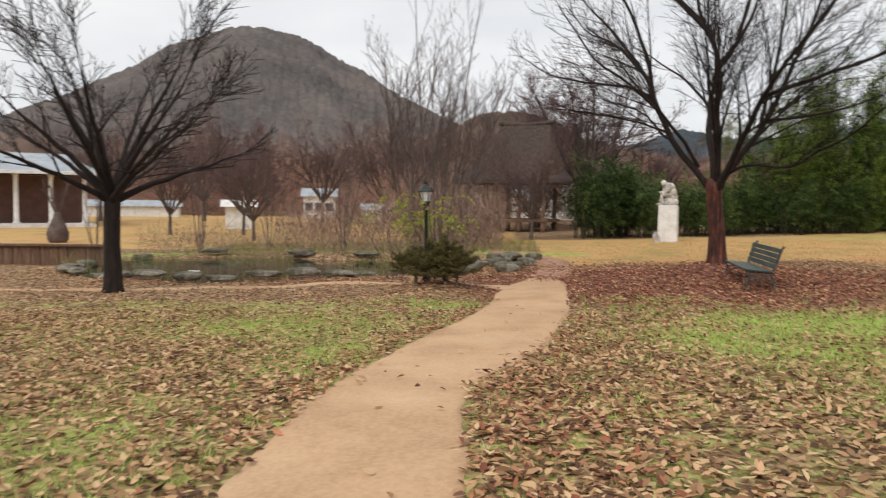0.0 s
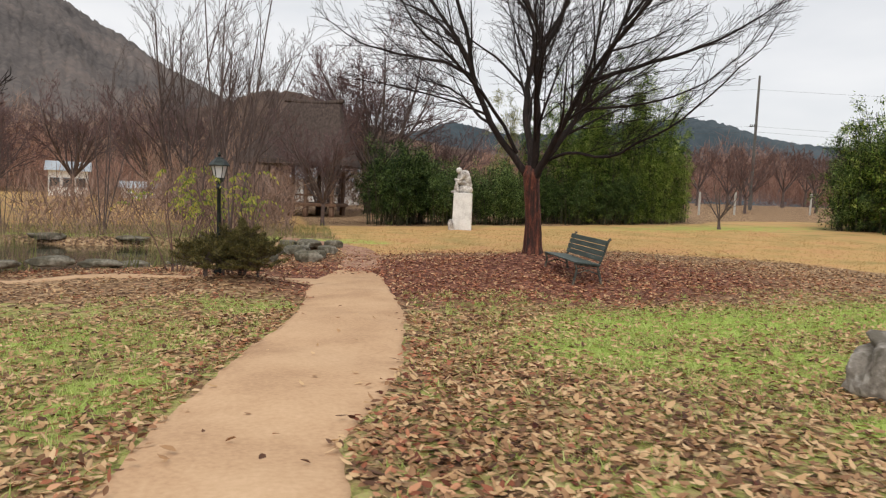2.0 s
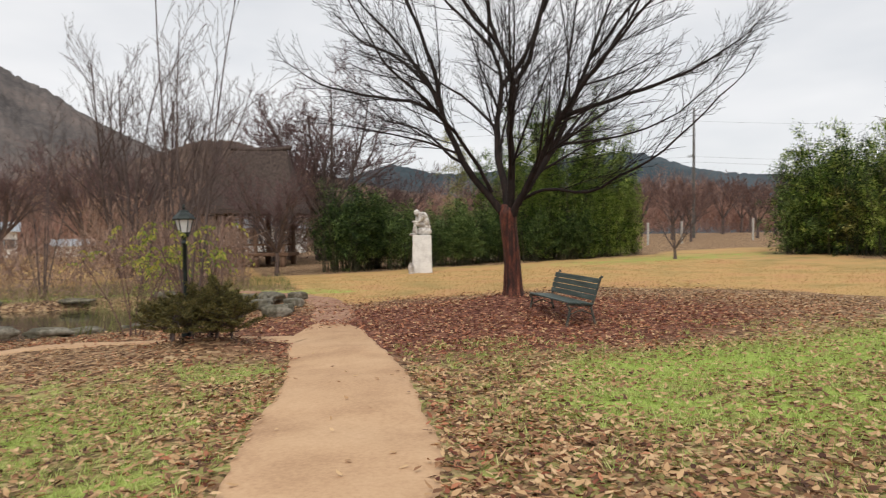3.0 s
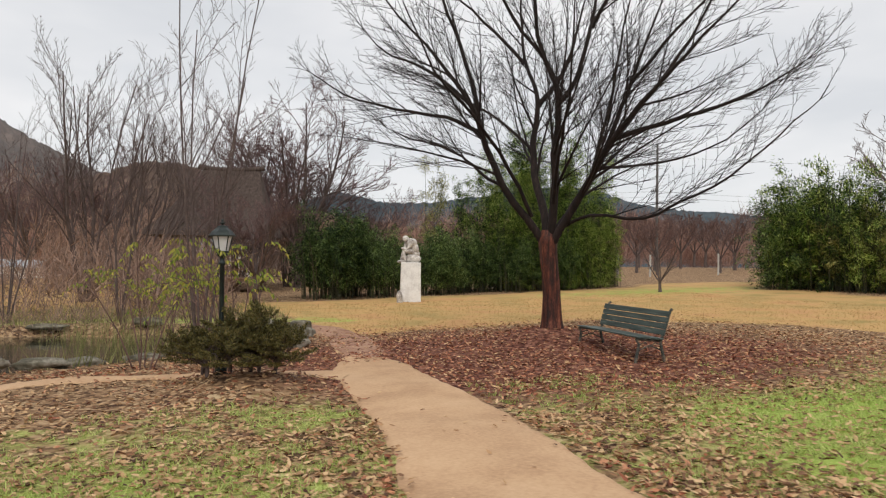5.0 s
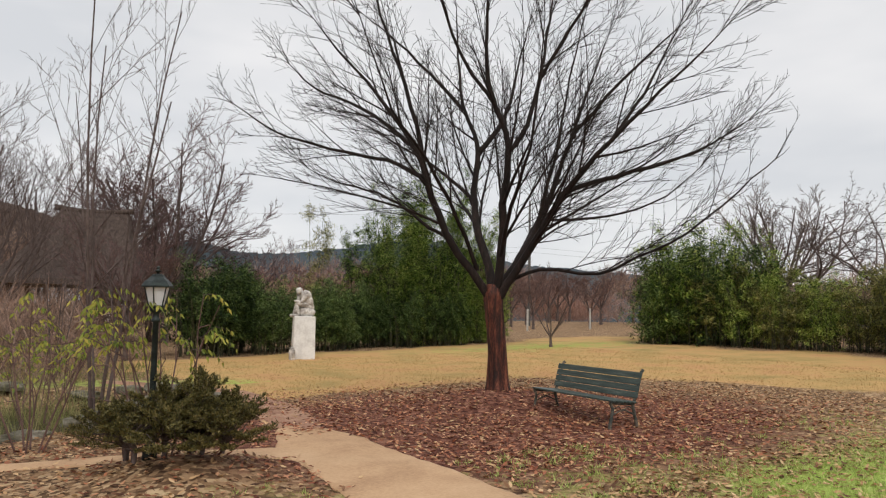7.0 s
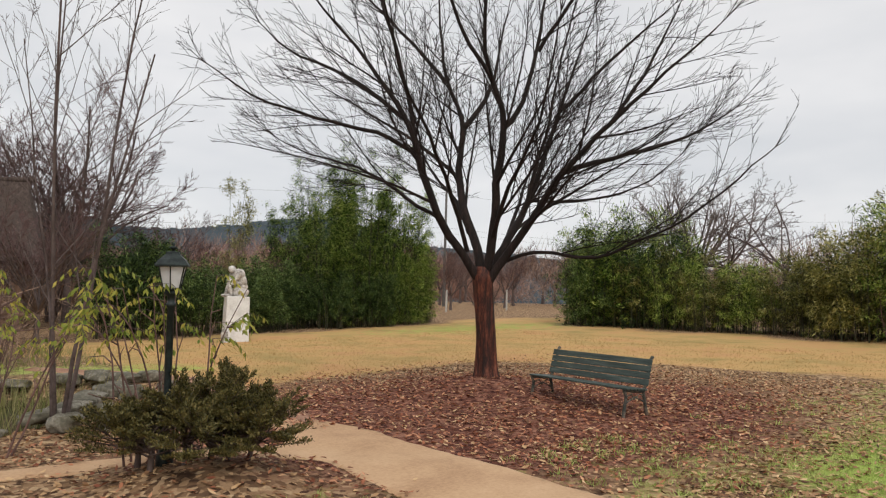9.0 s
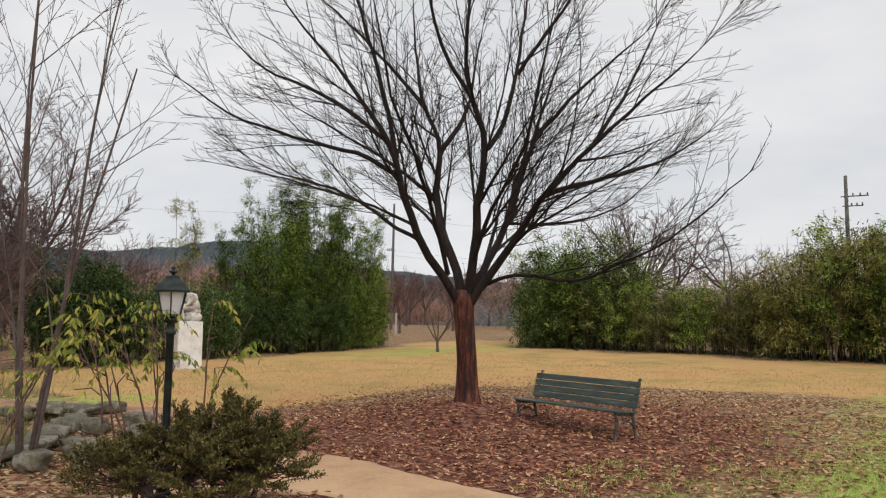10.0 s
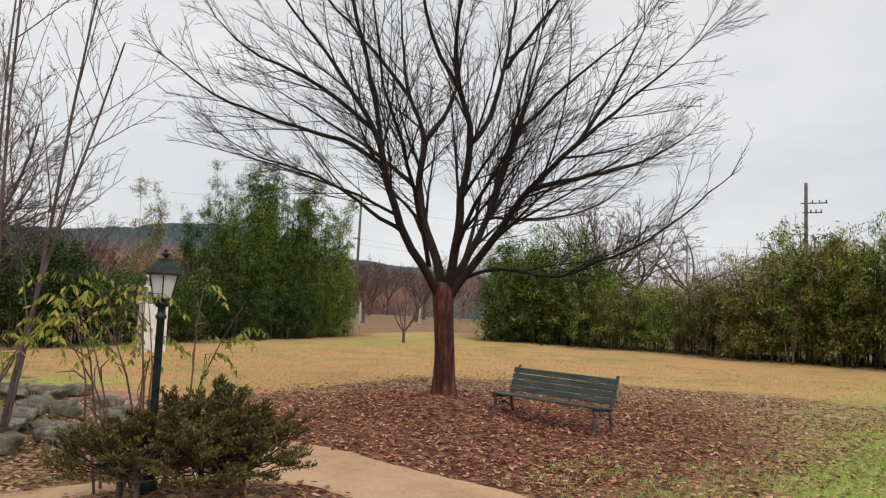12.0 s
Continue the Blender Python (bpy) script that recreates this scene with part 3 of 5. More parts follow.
# limbs from the fork: radius, then metres across, deep and up
GREAT_LIMBS = [
    (0.105, [(-0.05, 0, 0), (-0.2, -0.1, 0.3), (-0.85, -0.5, 1.25), (-1.22, -0.8, 2.35), (-1.45, -0.95, 2.95), (-1.9, -1.1, 3.6), (-2.6, -1.3, 4.45), (-3.4, -1.5, 5.4)]),
    (0.06, [(-1.22, -0.8, 2.35), (-1.42, -0.9, 3.4), (-1.7, -1.2, 4.4), (-2.0, -1.5, 5.4), (-2.3, -1.8, 6.5)]),
    (0.115, [(-0.02, 0.05, 0), (-0.06, 0.1, 0.4), (-0.36, 0.35, 1.3), (-0.53, 0.6, 2.05), (-0.51, 0.75, 2.8), (-0.52, 0.85, 3.4), (-0.88, 1.0, 4.3), (-1.05, 1.2, 5.5), (-1.15, 1.3, 6.7)]),
    (0.07, [(-0.51, 0.8, 3.2), (-0.12, 1.1, 3.75), (0.1, 1.3, 4.4), (0.22, 1.6, 5.2), (0.4, 2.0, 6.4)]),
    (0.115, [(0.02, 0, 0), (0.08, -0.05, 0.3), (0.2, -0.25, 1.3), (0.24, -0.4, 2.1), (0.36, -0.5, 2.95), (0.12, -0.7, 3.7), (-0.06, -0.9, 4.5), (0.0, -1.2, 5.7), (-0.1, -1.4, 6.8)]),
    (0.065, [(0.36, -0.5, 2.9), (0.7, -0.4, 3.4), (0.96, -0.3, 4.5), (1.1, -0.2, 5.6), (1.3, -0.1, 6.7)]),
    (0.105, [(0.05, 0.05, 0), (0.25, 0.2, 0.5), (0.62, 0.5, 1.15), (0.92, 0.8, 1.85), (1.2, 1.05, 2.7), (1.5, 1.3, 3.75), (1.85, 1.5, 4.8), (2.2, 1.7, 5.9)]),
    (0.1, [(0.08, -0.03, 0), (0.4, -0.15, 0.5), (1.0, -0.4, 1.4), (1.55, -0.6, 2.2), (2.3, -0.85, 2.95), (3.15, -1.1, 3.75), (4.1, -1.35, 4.6)]),
    (0.055, [(1.45, -0.55, 2.05), (2.4, -0.2, 2.4), (3.3, 0.2, 2.7), (4.2, 0.5, 3.15), (4.9, 0.7, 3.65)]),
    (0.042, [(0.12, 0, 0.15), (0.45, -0.05, 0.45), (0.95, -0.2, 0.6), (2.05, -0.5, 0.52), (2.75, -0.65, 0.8), (3.6, -0.8, 1.25), (4.4, -0.95, 1.9), (5.0, -1.0, 2.45)]),
    (0.04, [(-0.78, -0.45, 1.15), (-1.5, -0.2, 1.6), (-2.05, 0.1, 2.0), (-2.8, 0.3, 2.35), (-3.6, 0.5, 2.55), (-4.3, 0.7, 2.9)]),
    (0.048, [(-1.2, -0.78, 2.3), (-1.75, -0.95, 2.58), (-2.4, -1.1, 2.75), (-3.3, -1.35, 2.92), (-4.1, -1.5, 3.2), (-4.9, -1.7, 3.7)]),
    (0.048, [(-1.42, -0.92, 2.9), (-2.15, -0.7, 3.5), (-3.0, -0.4, 4.05), (-3.9, -0.2, 4.5), (-4.6, 0.0, 5.1)]),
    (0.05, [(-0.3, -0.2, 0.6), (-0.55, -0.9, 1.5), (-0.9, -2.1, 2.4), (-1.2, -3.2, 3.0), (-1.4, -4.2, 4.1)]),
    (0.05, [(0.15, -0.15, 0.8), (0.45, -0.9, 1.7), (0.9, -1.9, 2.6), (1.2, -2.7, 4.2)]),
    (0.055, [(0.4, 0.35, 0.8), (0.6, 1.1, 1.5), (0.9, 2.3, 2.5), (1.5, 3.6, 3.8)]),
    (0.05, [(-0.3, 0.3, 1.0), (-0.6, 1.0, 1.7), (-1.3, 2.1, 2.6), (-2.0, 3.2, 4.0)]),
    (0.045, [(-0.53, 0.6, 2.1), (-1.4, 1.0, 2.9), (-2.5, 1.3, 3.6), (-3.7, 1.6, 4.3)]),
    (0.05, [(0.75, 0.6, 1.4), (1.0, 0.55, 2.4), (1.25, 0.5, 3.3), (1.45, 0.4, 4.6), (1.8, 0.3, 6.0)]),
    (0.05, [(1.5, 1.3, 3.7), (2.2, 1.2, 4.4), (3.0, 1.1, 5.2), (3.8, 1.0, 5.9)]),
    (0.045, [(-0.88, 1.0, 4.2), (-1.6, 0.9, 5.0), (-2.4, 0.8, 5.8), (-3.1, 0.6, 6.4)]),
    (0.045, [(0.12, -0.7, 3.7), (-0.5, -1.2, 4.6), (-0.8, -1.8, 5.6), (-1.0, -2.2, 6.6)]),
    (0.045, [(0.96, -0.3, 4.4), (1.5, -0.6, 5.2), (2.1, -0.9, 6.0), (2.5, -1.1, 6.8)]),
    (0.045, [(2.2, -0.8, 2.85), (2.7, -0.6, 3.6), (3.2, -0.5, 4.5), (3.6, -0.3, 5.4)]),
    (0.03, [(0.85, 0.7, 1.7), (1.6, 0.9, 1.75), (2.5, 1.2, 1.9), (3.4, 1.5, 2.3), (4.1, 1.7, 2.9)]),
]


def room_in(p, d, rise, wide, high):
    """Metres from p along d to the edge of an egg-shaped crown."""
    q = Vector((p.x / wide, p.y / wide, (p.z - rise) / high))
    e = Vector((d.x / wide, d.y / wide, d.z / high))
    a, b, c = e.dot(e), q.dot(e), q.dot(q) - 1
    return 0.0 if c > 0 else (-b + math.sqrt(max(0.0, b * b - a * c))) / a


FAN_STEP, FAN_FIRST, FAN_SHARE, FAN_ADD = (0.4, 0.26, 0.17), (1.6, 0.3, 0.15), (0.6, 0.52, 0.5), (0.45, 0.24, 0.16)


def fan(tubes, pts, rad, level, egg, twig):
    """A limb whose shoots leave at narrow angles on alternate sides and arch outwards."""
    tubes[0 if rad[0] > 0.022 else 1].add(pts, rad, 10 if rad[0] > 0.07 else 6 if rad[0] > 0.02 else 4 if rad[0] > 0.009 else 3)
    if level > 2:
        return
    run = [0.0]
    for a, b in zip(pts, pts[1:]):
        run.append(run[-1] + (b - a).length)
    total = run[-1]
    flat = jitter(1).normalized()
    s, sign = FAN_FIRST[level] * RNG.uniform(0.7, 1.2), RNG.choice((-1, 1))
    while s < total:
        i = max(k for k in range(len(run) - 1) if run[k] <= s)
        t = (s - run[i]) / max(1e-6, run[i + 1] - run[i])
        p, r, d = pts[i].lerp(pts[i + 1], t), rad[i] + (rad[i + 1] - rad[i]) * t, (pts[i + 1] - pts[i]).normalized()
        side = (d.cross(flat).normalized() * sign + jitter(0.75)).normalized()
        side = (side - d * side.dot(d)).normalized()
        a = radians(RNG.uniform(24, 46))
        out = Vector((p.x, p.y, 0.35)).normalized()
        w = (d * math.cos(a) + side * math.sin(a) + out * (0.2 if level < 2 else 0.1)).normalized()
        if w.z < 0.02:
            w.z = 0.02 + 0.3 * abs(w.z)
        length = ((total - s) * RNG.uniform(0.75, 1.15) * FAN_SHARE[level] + FAN_ADD[level]) * RNG.uniform(0.8, 1.2)
        length = min(length, room_in(p, w, *egg) * RNG.uniform(0.78, 1.02))
        if length > 0.1:
            grow(tubes, p, w, length, max(r * RNG.uniform(0.38, 0.58), twig), level + 1, egg, twig)
        sign = -sign
        s += FAN_STEP[level] * RNG.uniform(0.6, 1.4)


def grow(tubes, p, way, length, r, level, egg, twig):
    n = 5 if level < 2 else 4 if level < 3 else 3
    turn = jitter(0.1) + Vector((0, 0, 0.035))
    q, pts, rad = p.copy(), [p.copy()], [r]
    for i in range(n):
        way = (way + turn + jitter(0.06)).normalized()
        q = q + way * (length / n)
        pts.append(q.copy())
        rad.append(r + (twig * 0.62 - r) * ((i + 1) / n) ** 0.8)
    fan(tubes, pts, rad, level, egg, twig)


def fan_crown(t, fork, limb_lines, egg, twig):
    """Each main limb a part, with one joined part of fine twigs; lines are about the fork."""
    twigs = Tubes()
    for r, ctrl in limb_lines:
        limbs = Tubes()
        pts = curve_through(ctrl, 3)
        pts = [pts[0]] + [p + jitter(0.022) for p in pts[1:]]
        n = len(pts)
        rad = [r * 0.82 * (1 - i / (n - 1)) ** 0.85 + 0.008 for i in range(n)]
        fan((limbs, twigs), pts, rad, 0, egg, twig)
        d = (pts[-1] - pts[-3]).normalized()
        for k in range(3):
            w = (d + jitter(0.28)).normalized()
            grow((limbs, twigs), pts[-1], w, max(0.3, min(2.0, room_in(pts[-1], w, *egg))), 0.01, 1, egg, twig)
        ob = part("limb", limbs.mesh("limb", M_BARK), None, t)
        ob.location = fork
    ob = part("twig_crown", twigs.mesh("twig_crown", M_BARK), None, t, "fine bare twigs")
    ob.location = fork
    ob["kind"] = "stuff"


def fluted_trunk(pts, radii, t, mat, seed):
    """A trunk with shallow flutes that deepen into the root flare."""
    n, verts, faces = 28, [], []
    for p, r in zip(pts, radii):
        for k in range(n):
            a = 2 * math.pi * k / n
            low = max(0.0, 1 - max(p.z, 0) / 0.9)
            f = 1 + (0.035 + 0.09 * low) * math.sin(5 * a + seed + 0.5 * p.z) + 0.025 * math.sin(9 * a + 2.1 * p.z + seed) + 0.05 * noise.noise(Vector((math.cos(a) * 2, math.sin(a) * 2, p.z * 1.5 + seed)))
            verts.append((p.x + r * f * math.cos(a), p.y + r * f * math.sin(a), p.z))
    for i in range(len(pts) - 1):
        for k in range(n):
            faces.append((i * n + k, i * n + (k + 1) % n, (i + 1) * n + (k + 1) % n, (i + 1) * n + k))
    part("trunk", mesh_of("trunk", verts, np.array(faces), mat, True), None, t)


def great_tree():
    base = Vector((TREE[0], TREE[1], float(land(*TREE)) - 0.05))
    t = thing("zelkova_tree", Matrix.Translation(base), "large bare zelkova with red-brown trunk and fanning limbs", "tree")
    fork = Vector((5.70, 17.86, 2.35)) - base
    ctrl = [Vector((0, 0, -0.2)), Vector((0, 0, 0.02)), Vector((-0.01, 0, 0.22)), Vector((-0.03, 0, 0.7)), Vector((-0.08, 0.0, 1.2)), fork * 0.86, fork, fork + Vector((-0.02, 0, 0.2))]
    pts = curve_through(ctrl, 4)
    stops = [0.31, 0.25, 0.21, 0.185, 0.175, 0.185, 0.2, 0.12]
    fluted_trunk(pts, list(np.interp(np.linspace(0, 7, len(pts)), range(8), stops)), t, M_TRUNK, 1.0)
    RNG.seed(7)
    fan_crown(t, fork, [(r, [spread(p) - Vector((0, 0, 0.12)) for p in line]) for r, line in GREAT_LIMBS], (4.3, 5.75, 4.4), 0.005)


great_tree()


# ---- other bare trees ----
def bare_tree(name, m, label, height, trunk_h, r, stems, lean, k, mats, group="", seed=1):
    """Trunk, limbs and twigs; stems leave the trunk at lean degrees."""
    RNG.seed(seed)
    t = thing(name, m, label, "tree", group)
    trunk, twigs = Tubes(), Tubes()
    top = Vector((RNG.uniform(-0.06, 0.06), RNG.uniform(-0.06, 0.06), trunk_h))
    if trunk_h > 0.3:
        trunk.add([Vector((0, 0, -0.2)), Vector((0, 0, 0.05)), top * 0.3, top * 0.7, top], [r * 1.45, r * 1.25, r, r * 0.92, r * 0.85], 8)
    for s in range(stems):
        a = 2 * math.pi * (s + RNG.uniform(-0.3, 0.3)) / stems
        e = radians(lean * RNG.uniform(0.35, 1.2))
        d = Vector((math.cos(a) * math.sin(e), math.sin(a) * math.sin(e), math.cos(e)))
        root = top if trunk_h > 0.3 else Vector((math.cos(a) * r * 1.5, math.sin(a) * r * 1.5, -0.1))
        limbs = Tubes()
        limb((limbs, twigs), root, d, (height - trunk_h) * RNG.uniform(0.6, 0.85), r * RNG.uniform(0.45, 0.68), 0, k)
        if limbs.n:
            part("limb", limbs.mesh("limb", mats[0]), None, t)
    if trunk.n:
        part("trunk", trunk.mesh("trunk", mats[0]), None, t)
    if twigs.n:
        part("twig_crown", twigs.mesh("twig_crown", mats[1]), None, t)["kind"] = "stuff"
    return t


def at(x, y, turn=0.0, s=1.0, dz=0.0):
    return Matrix.Translation((x, y, float(land(x, y)) + dz)) @ Matrix.Rotation(radians(turn), 4, "Z") @ Matrix.Diagonal((s, s, s, 1))


def plant_copies(first, places):
    for x, y, turn, s in places:
        c = copy_thing(first, at(x, y, turn))
        c.scale = (s, s, s)


K_UP = dict(levels=3, kids=(9, 6, 4), angle=32, up=0.07, bend=0.13, ratio=0.42, twig=0.008)
K_FAR = dict(levels=3, kids=(8, 6, 5), angle=40, up=0.05, bend=0.16, ratio=0.5, twig=0.014)
K_THIN = dict(levels=2, kids=(8, 4), angle=38, up=0.04, bend=0.08, ratio=0.36, twig=0.005)



def pond_side_tree():
    t = thing("bare_tree", at(-8.15, 15.3, 40), "bare spreading tree with dark trunk by the pond path", "tree")
    fork = Vector((0.02, 0.0, 2.0))
    pts = curve_through([Vector((0, 0, -0.2)), Vector((0, 0, 0.03)), Vector((0.01, 0, 0.3)), Vector((0, 0.02, 1.1)), fork, fork + Vector((0, 0, 0.2))], 4)
    fluted_trunk(pts, list(np.interp(np.linspace(0, 5, len(pts)), range(6), [0.27, 0.225, 0.19, 0.172, 0.18, 0.11])), t, M_BARK, 2.0)
    RNG.seed(11)
    lines = []
    for k in range(17):
        a = 2 * math.pi * k / 17 * 2.0 + RNG.uniform(-0.25, 0.25)
        out = Vector((math.cos(a), math.sin(a), 0))
        flat = (0.95, 0.45, 0.75, 0.3, 0.6)[k % 5]
        rise, reach = 3.9 * (1.05 - 0.75 * flat), 0.7 + 2.5 * flat
        line = [Vector((0, 0, 0)), out * 0.12 * reach + Vector((0, 0, 0.18 * rise)), out * 0.38 * reach + Vector((0, 0, 0.45 * rise)), out * 0.7 * reach + Vector((0, 0, 0.72 * rise)), out * reach + Vector((0, 0, rise))]
        lines.append((RNG.uniform(0.085, 0.125), line))
    fan_crown(t, fork, lines, (2.6, 3.9, 3.3), 0.0085)


pond_side_tree()
tall = bare_tree("tall_bare_tree", at(-4.6, 38.5, 0), "tall grey bare tree with upright stems", 13.0, 0.0, 0.13, 7, 21, K_UP, (M_TWIG, M_TWIG), "tall trees behind the pond", seed=21)
plant_copies(tall, [(-2.6, 40.5, 80, 0.95), (2.8, 50.5, 150, 1.0), (-0.2, 51.0, 290, 0.95), (5.8, 50.0, 30, 0.8)])
brown = bare_tree("twiggy_tree", at(6.2, 48.5, 0), "purple-brown twiggy bare tree beside the pavilion", 13.0, 2.3, 0.2, 12, 42, dict(levels=3, kids=(11, 8, 6), angle=42, up=0.04, bend=0.17, ratio=0.46, twig=0.013), (M_TWIG, M_PURPLE_TWIG), "bare trees round the lawn", seed=31)
plant_copies(brown, [(1.95, 35.0, 70, 0.44), (-15.5, 43.0, 160, 0.53), (-12.5, 36.5, 10, 0.44), (-19.5, 41.5, 250, 0.5), (11.0, 50.5, 200, 0.55), (4.2, 53.0, 130, 0.8),
                     (-5.5, 55.0, 45, 0.72), (-10.0, 62.0, 99, 0.75), (-22.0, 58.0, 310, 0.8), (-28.0, 66.0, 20, 0.8), (-16.5, 66.0, 222, 0.8), (-36.0, 62.0, 77, 0.8)])
red_tree = bare_tree("orchard_tree", at(34.0, 61.0, 0), "small red-brown bare orchard tree", 6.0, 1.4, 0.13, 6, 42, K_FAR, (M_TWIG, M_RED_TWIG), "orchard trees beyond the lawn", seed=41)
plant_copies(red_tree, [(38.5, 58.0, 50, 1.0), (44.5, 63.0, 100, 1.1), (49.0, 57.0, 170, 1.1), (41.0, 70.0, 220, 1.2), (33.0, 72.0, 280, 1.15), (52.0, 68.0, 10, 1.2),
                        (57.0, 60.0, 75, 1.1), (36.0, 52.0, 130, 0.8), (47.0, 76.0, 190, 1.3), (60.0, 73.0, 30, 1.3), (29.0, 66.0, 300, 1.1), (64.0, 64.0, 260, 1.2),
                        (43.0, 52.5, 20, 0.85), (54.0, 78.0, 111, 1.3), (25.5, 58.0, 66, 1.0), (39.0, 82.0, 10, 1.3), (30.0, 84.0, 60, 1.3), (68.0, 84.0, 60, 1.4)])
bare_tree("young_tree", at(21.3, 33.5, 0), "young bare forked tree on the lawn", 2.9, 0.5, 0.075, 5, 40, K_THIN, (M_TWIG, M_TWIG), seed=51)
bare_tree("bare_tree_behind_bamboo", at(40.0, 32.5, 0), "grey bare tree rising behind the bamboo", 10.6, 2.6, 0.2, 9, 46, K_FAR, (M_PALE_TWIG, M_PALE_TWIG), "bare trees behind the bamboo", seed=61)
crooked = bare_tree("crooked_tree", at(37.5, 31.5, 0), "dark crooked bare tree rising behind the bamboo", 9.6, 3.2, 0.13, 6, 58, dict(levels=3, kids=(6, 4, 4), angle=52, up=0.03, bend=0.3, ratio=0.5, twig=0.012), (M_TWIG, M_TWIG), "bare trees behind the bamboo", seed=71)
plant_copies(crooked, [(36.5, 28.5, 140, 1.0), (38.0, 25.8, 220, 0.95), (37.5, 18.2, 300, 0.8), (38.5, 14.5, 80, 0.95)])
bare_tree("white_stemmed_sapling", at(26.8, 17.2, 0), "thin pale-stemmed sapling in front of the bamboo", 3.4, 0.0, 0.06, 3, 16, K_THIN, (M_PALE_POLE, M_RED_TWIG), seed=81)

# multi-stemmed young trees on the pond's bank
pond_tree = bare_tree("multi_stem_tree", at(-1.1, 19.3, 0), "slender multi-stemmed bare tree on the pond bank", 9.0, 0.0, 0.05, 5, 13, dict(levels=3, kids=(9, 5, 3), angle=36, up=0.02, bend=0.05, ratio=0.36, twig=0.0042), (M_TWIG, M_TWIG), "slender trees round the pond", seed=91)
plant_copies(pond_tree, [(-5.8, 28.2, 60, 0.78), (-0.9, 28.6, 140, 0.62), (-11.5, 27.6, 200, 0.72), (-14.2, 24.8, 300, 0.6), (-2.9, 28.9, 20, 0.75), (-9.0, 28.6, 260, 0.5)])


# ---- thickets, one mass of bare twigs each ----
def thicket(name, label, mat, count, region, height, size, seed):
    rs = np.random.RandomState(seed)
    x = rs.uniform(region[0], region[1], count)
    y = rs.uniform(region[2], region[3], count)
    top = height * (0.62 + 0.38 * np.sin(x * 0.33 + seed) * np.sin(y * 0.21 + x * 0.11)) + rs.normal(0, 0.35, count)
    z = land(x, y) + np.abs(top) * rs.uniform(0, 1, count) ** 0.75
    d = rs.normal(0, 0.5, (count, 3)) + np.array([0, 0, 0.75])
    d /= np.linalg.norm(d, axis=1)[:, None]
    s = np.cross(d, rs.normal(0, 1, (count, 3)))
    s /= np.linalg.norm(s, axis=1)[:, None]
    ln, wd = size * rs.uniform(0.6, 1.5, count), 0.012 * size * rs.uniform(0.7, 1.6, count)
    p = np.stack([x, y, z], 1)
    v = np.stack([p - s * wd[:, None], p + s * wd[:, None], p + d * ln[:, None] + rs.normal(0, 0.1, (count, 3))], 1).reshape(-1, 3)
    me = mesh_of(name, v, np.arange(3 * count).reshape(-1, 3), mat)
    tagged(new(name, me), label, "thicket", kind="stuff")


thicket("far_woods", "brown bare woods at the mountain's foot", M_THICKET, 60000, (-85, 12, 102, 130), 13, 2.4, 1)
thicket("rusty_woods", "rust-red winter woods beyond the lawn", M_RUST, 26000, (-60, 6, 90, 102), 7.5, 1.9, 2)
thicket("pond_thicket", "brown bare brush behind the pond", M_THICKET, 3500, (-10, 0, 31, 38), 2.2, 1.0, 3)
thicket("shrub_brush", "dense brown shrub stems between pond and pavilion", M_THICKET, 2600, (-3.0, 0.6, 29.5, 40), 2.0, 1.0, 8)
thicket("pavilion_thicket", "brown bare brush round the pavilion", M_THICKET, 11000, (-8, 9, 48, 58), 6, 1.4, 4)
thicket("bank_brush", "low brown brush on the pond's far bank", M_THICKET, 4200, (-14, 0.5, 26.6, 29.6), 0.75, 0.5, 9)
thicket("orchard_woods", "red-brown bare woods behind the orchard", M_RUST, 34000, (18, 85, 84, 104), 8, 2.0, 5)
thicket("east_woods", "grey-brown woods behind the bamboo", M_THICKET, 16000, (48, 70, 4, 60), 6, 1.8, 6)


# ---- bamboo ----
def leaf_mesh(name, pos, way, up, length, width, mat, fold=0.18):
    """Pointed leaves, folded along the rib: four corners and two sides each."""
    n = len(pos)
    side = np.cross(way, up)
    side /= np.linalg.norm(side, axis=1)[:, None] + 1e-9
    nor = np.cross(side, way)
    L, Wd = length[:, None], width[:, None]
    a = pos
    b = pos + way * L * 0.45 + side * Wd * 0.5 + nor * Wd * fold
    c = pos + way * L
    d = pos + way * L * 0.45 - side * Wd * 0.5 + nor * Wd * fold
    v = np.stack([a, b, c, d], 1).reshape(-1, 3)
    i = np.arange(n) * 4
    f = np.concatenate([np.stack([i, i + 1, i + 2], 1), np.stack([i, i + 2, i + 3], 1)])
    return mesh_of(name, v, f, mat)


def unit(a):
    return a / (np.linalg.norm(a, axis=1)[:, None] + 1e-9)


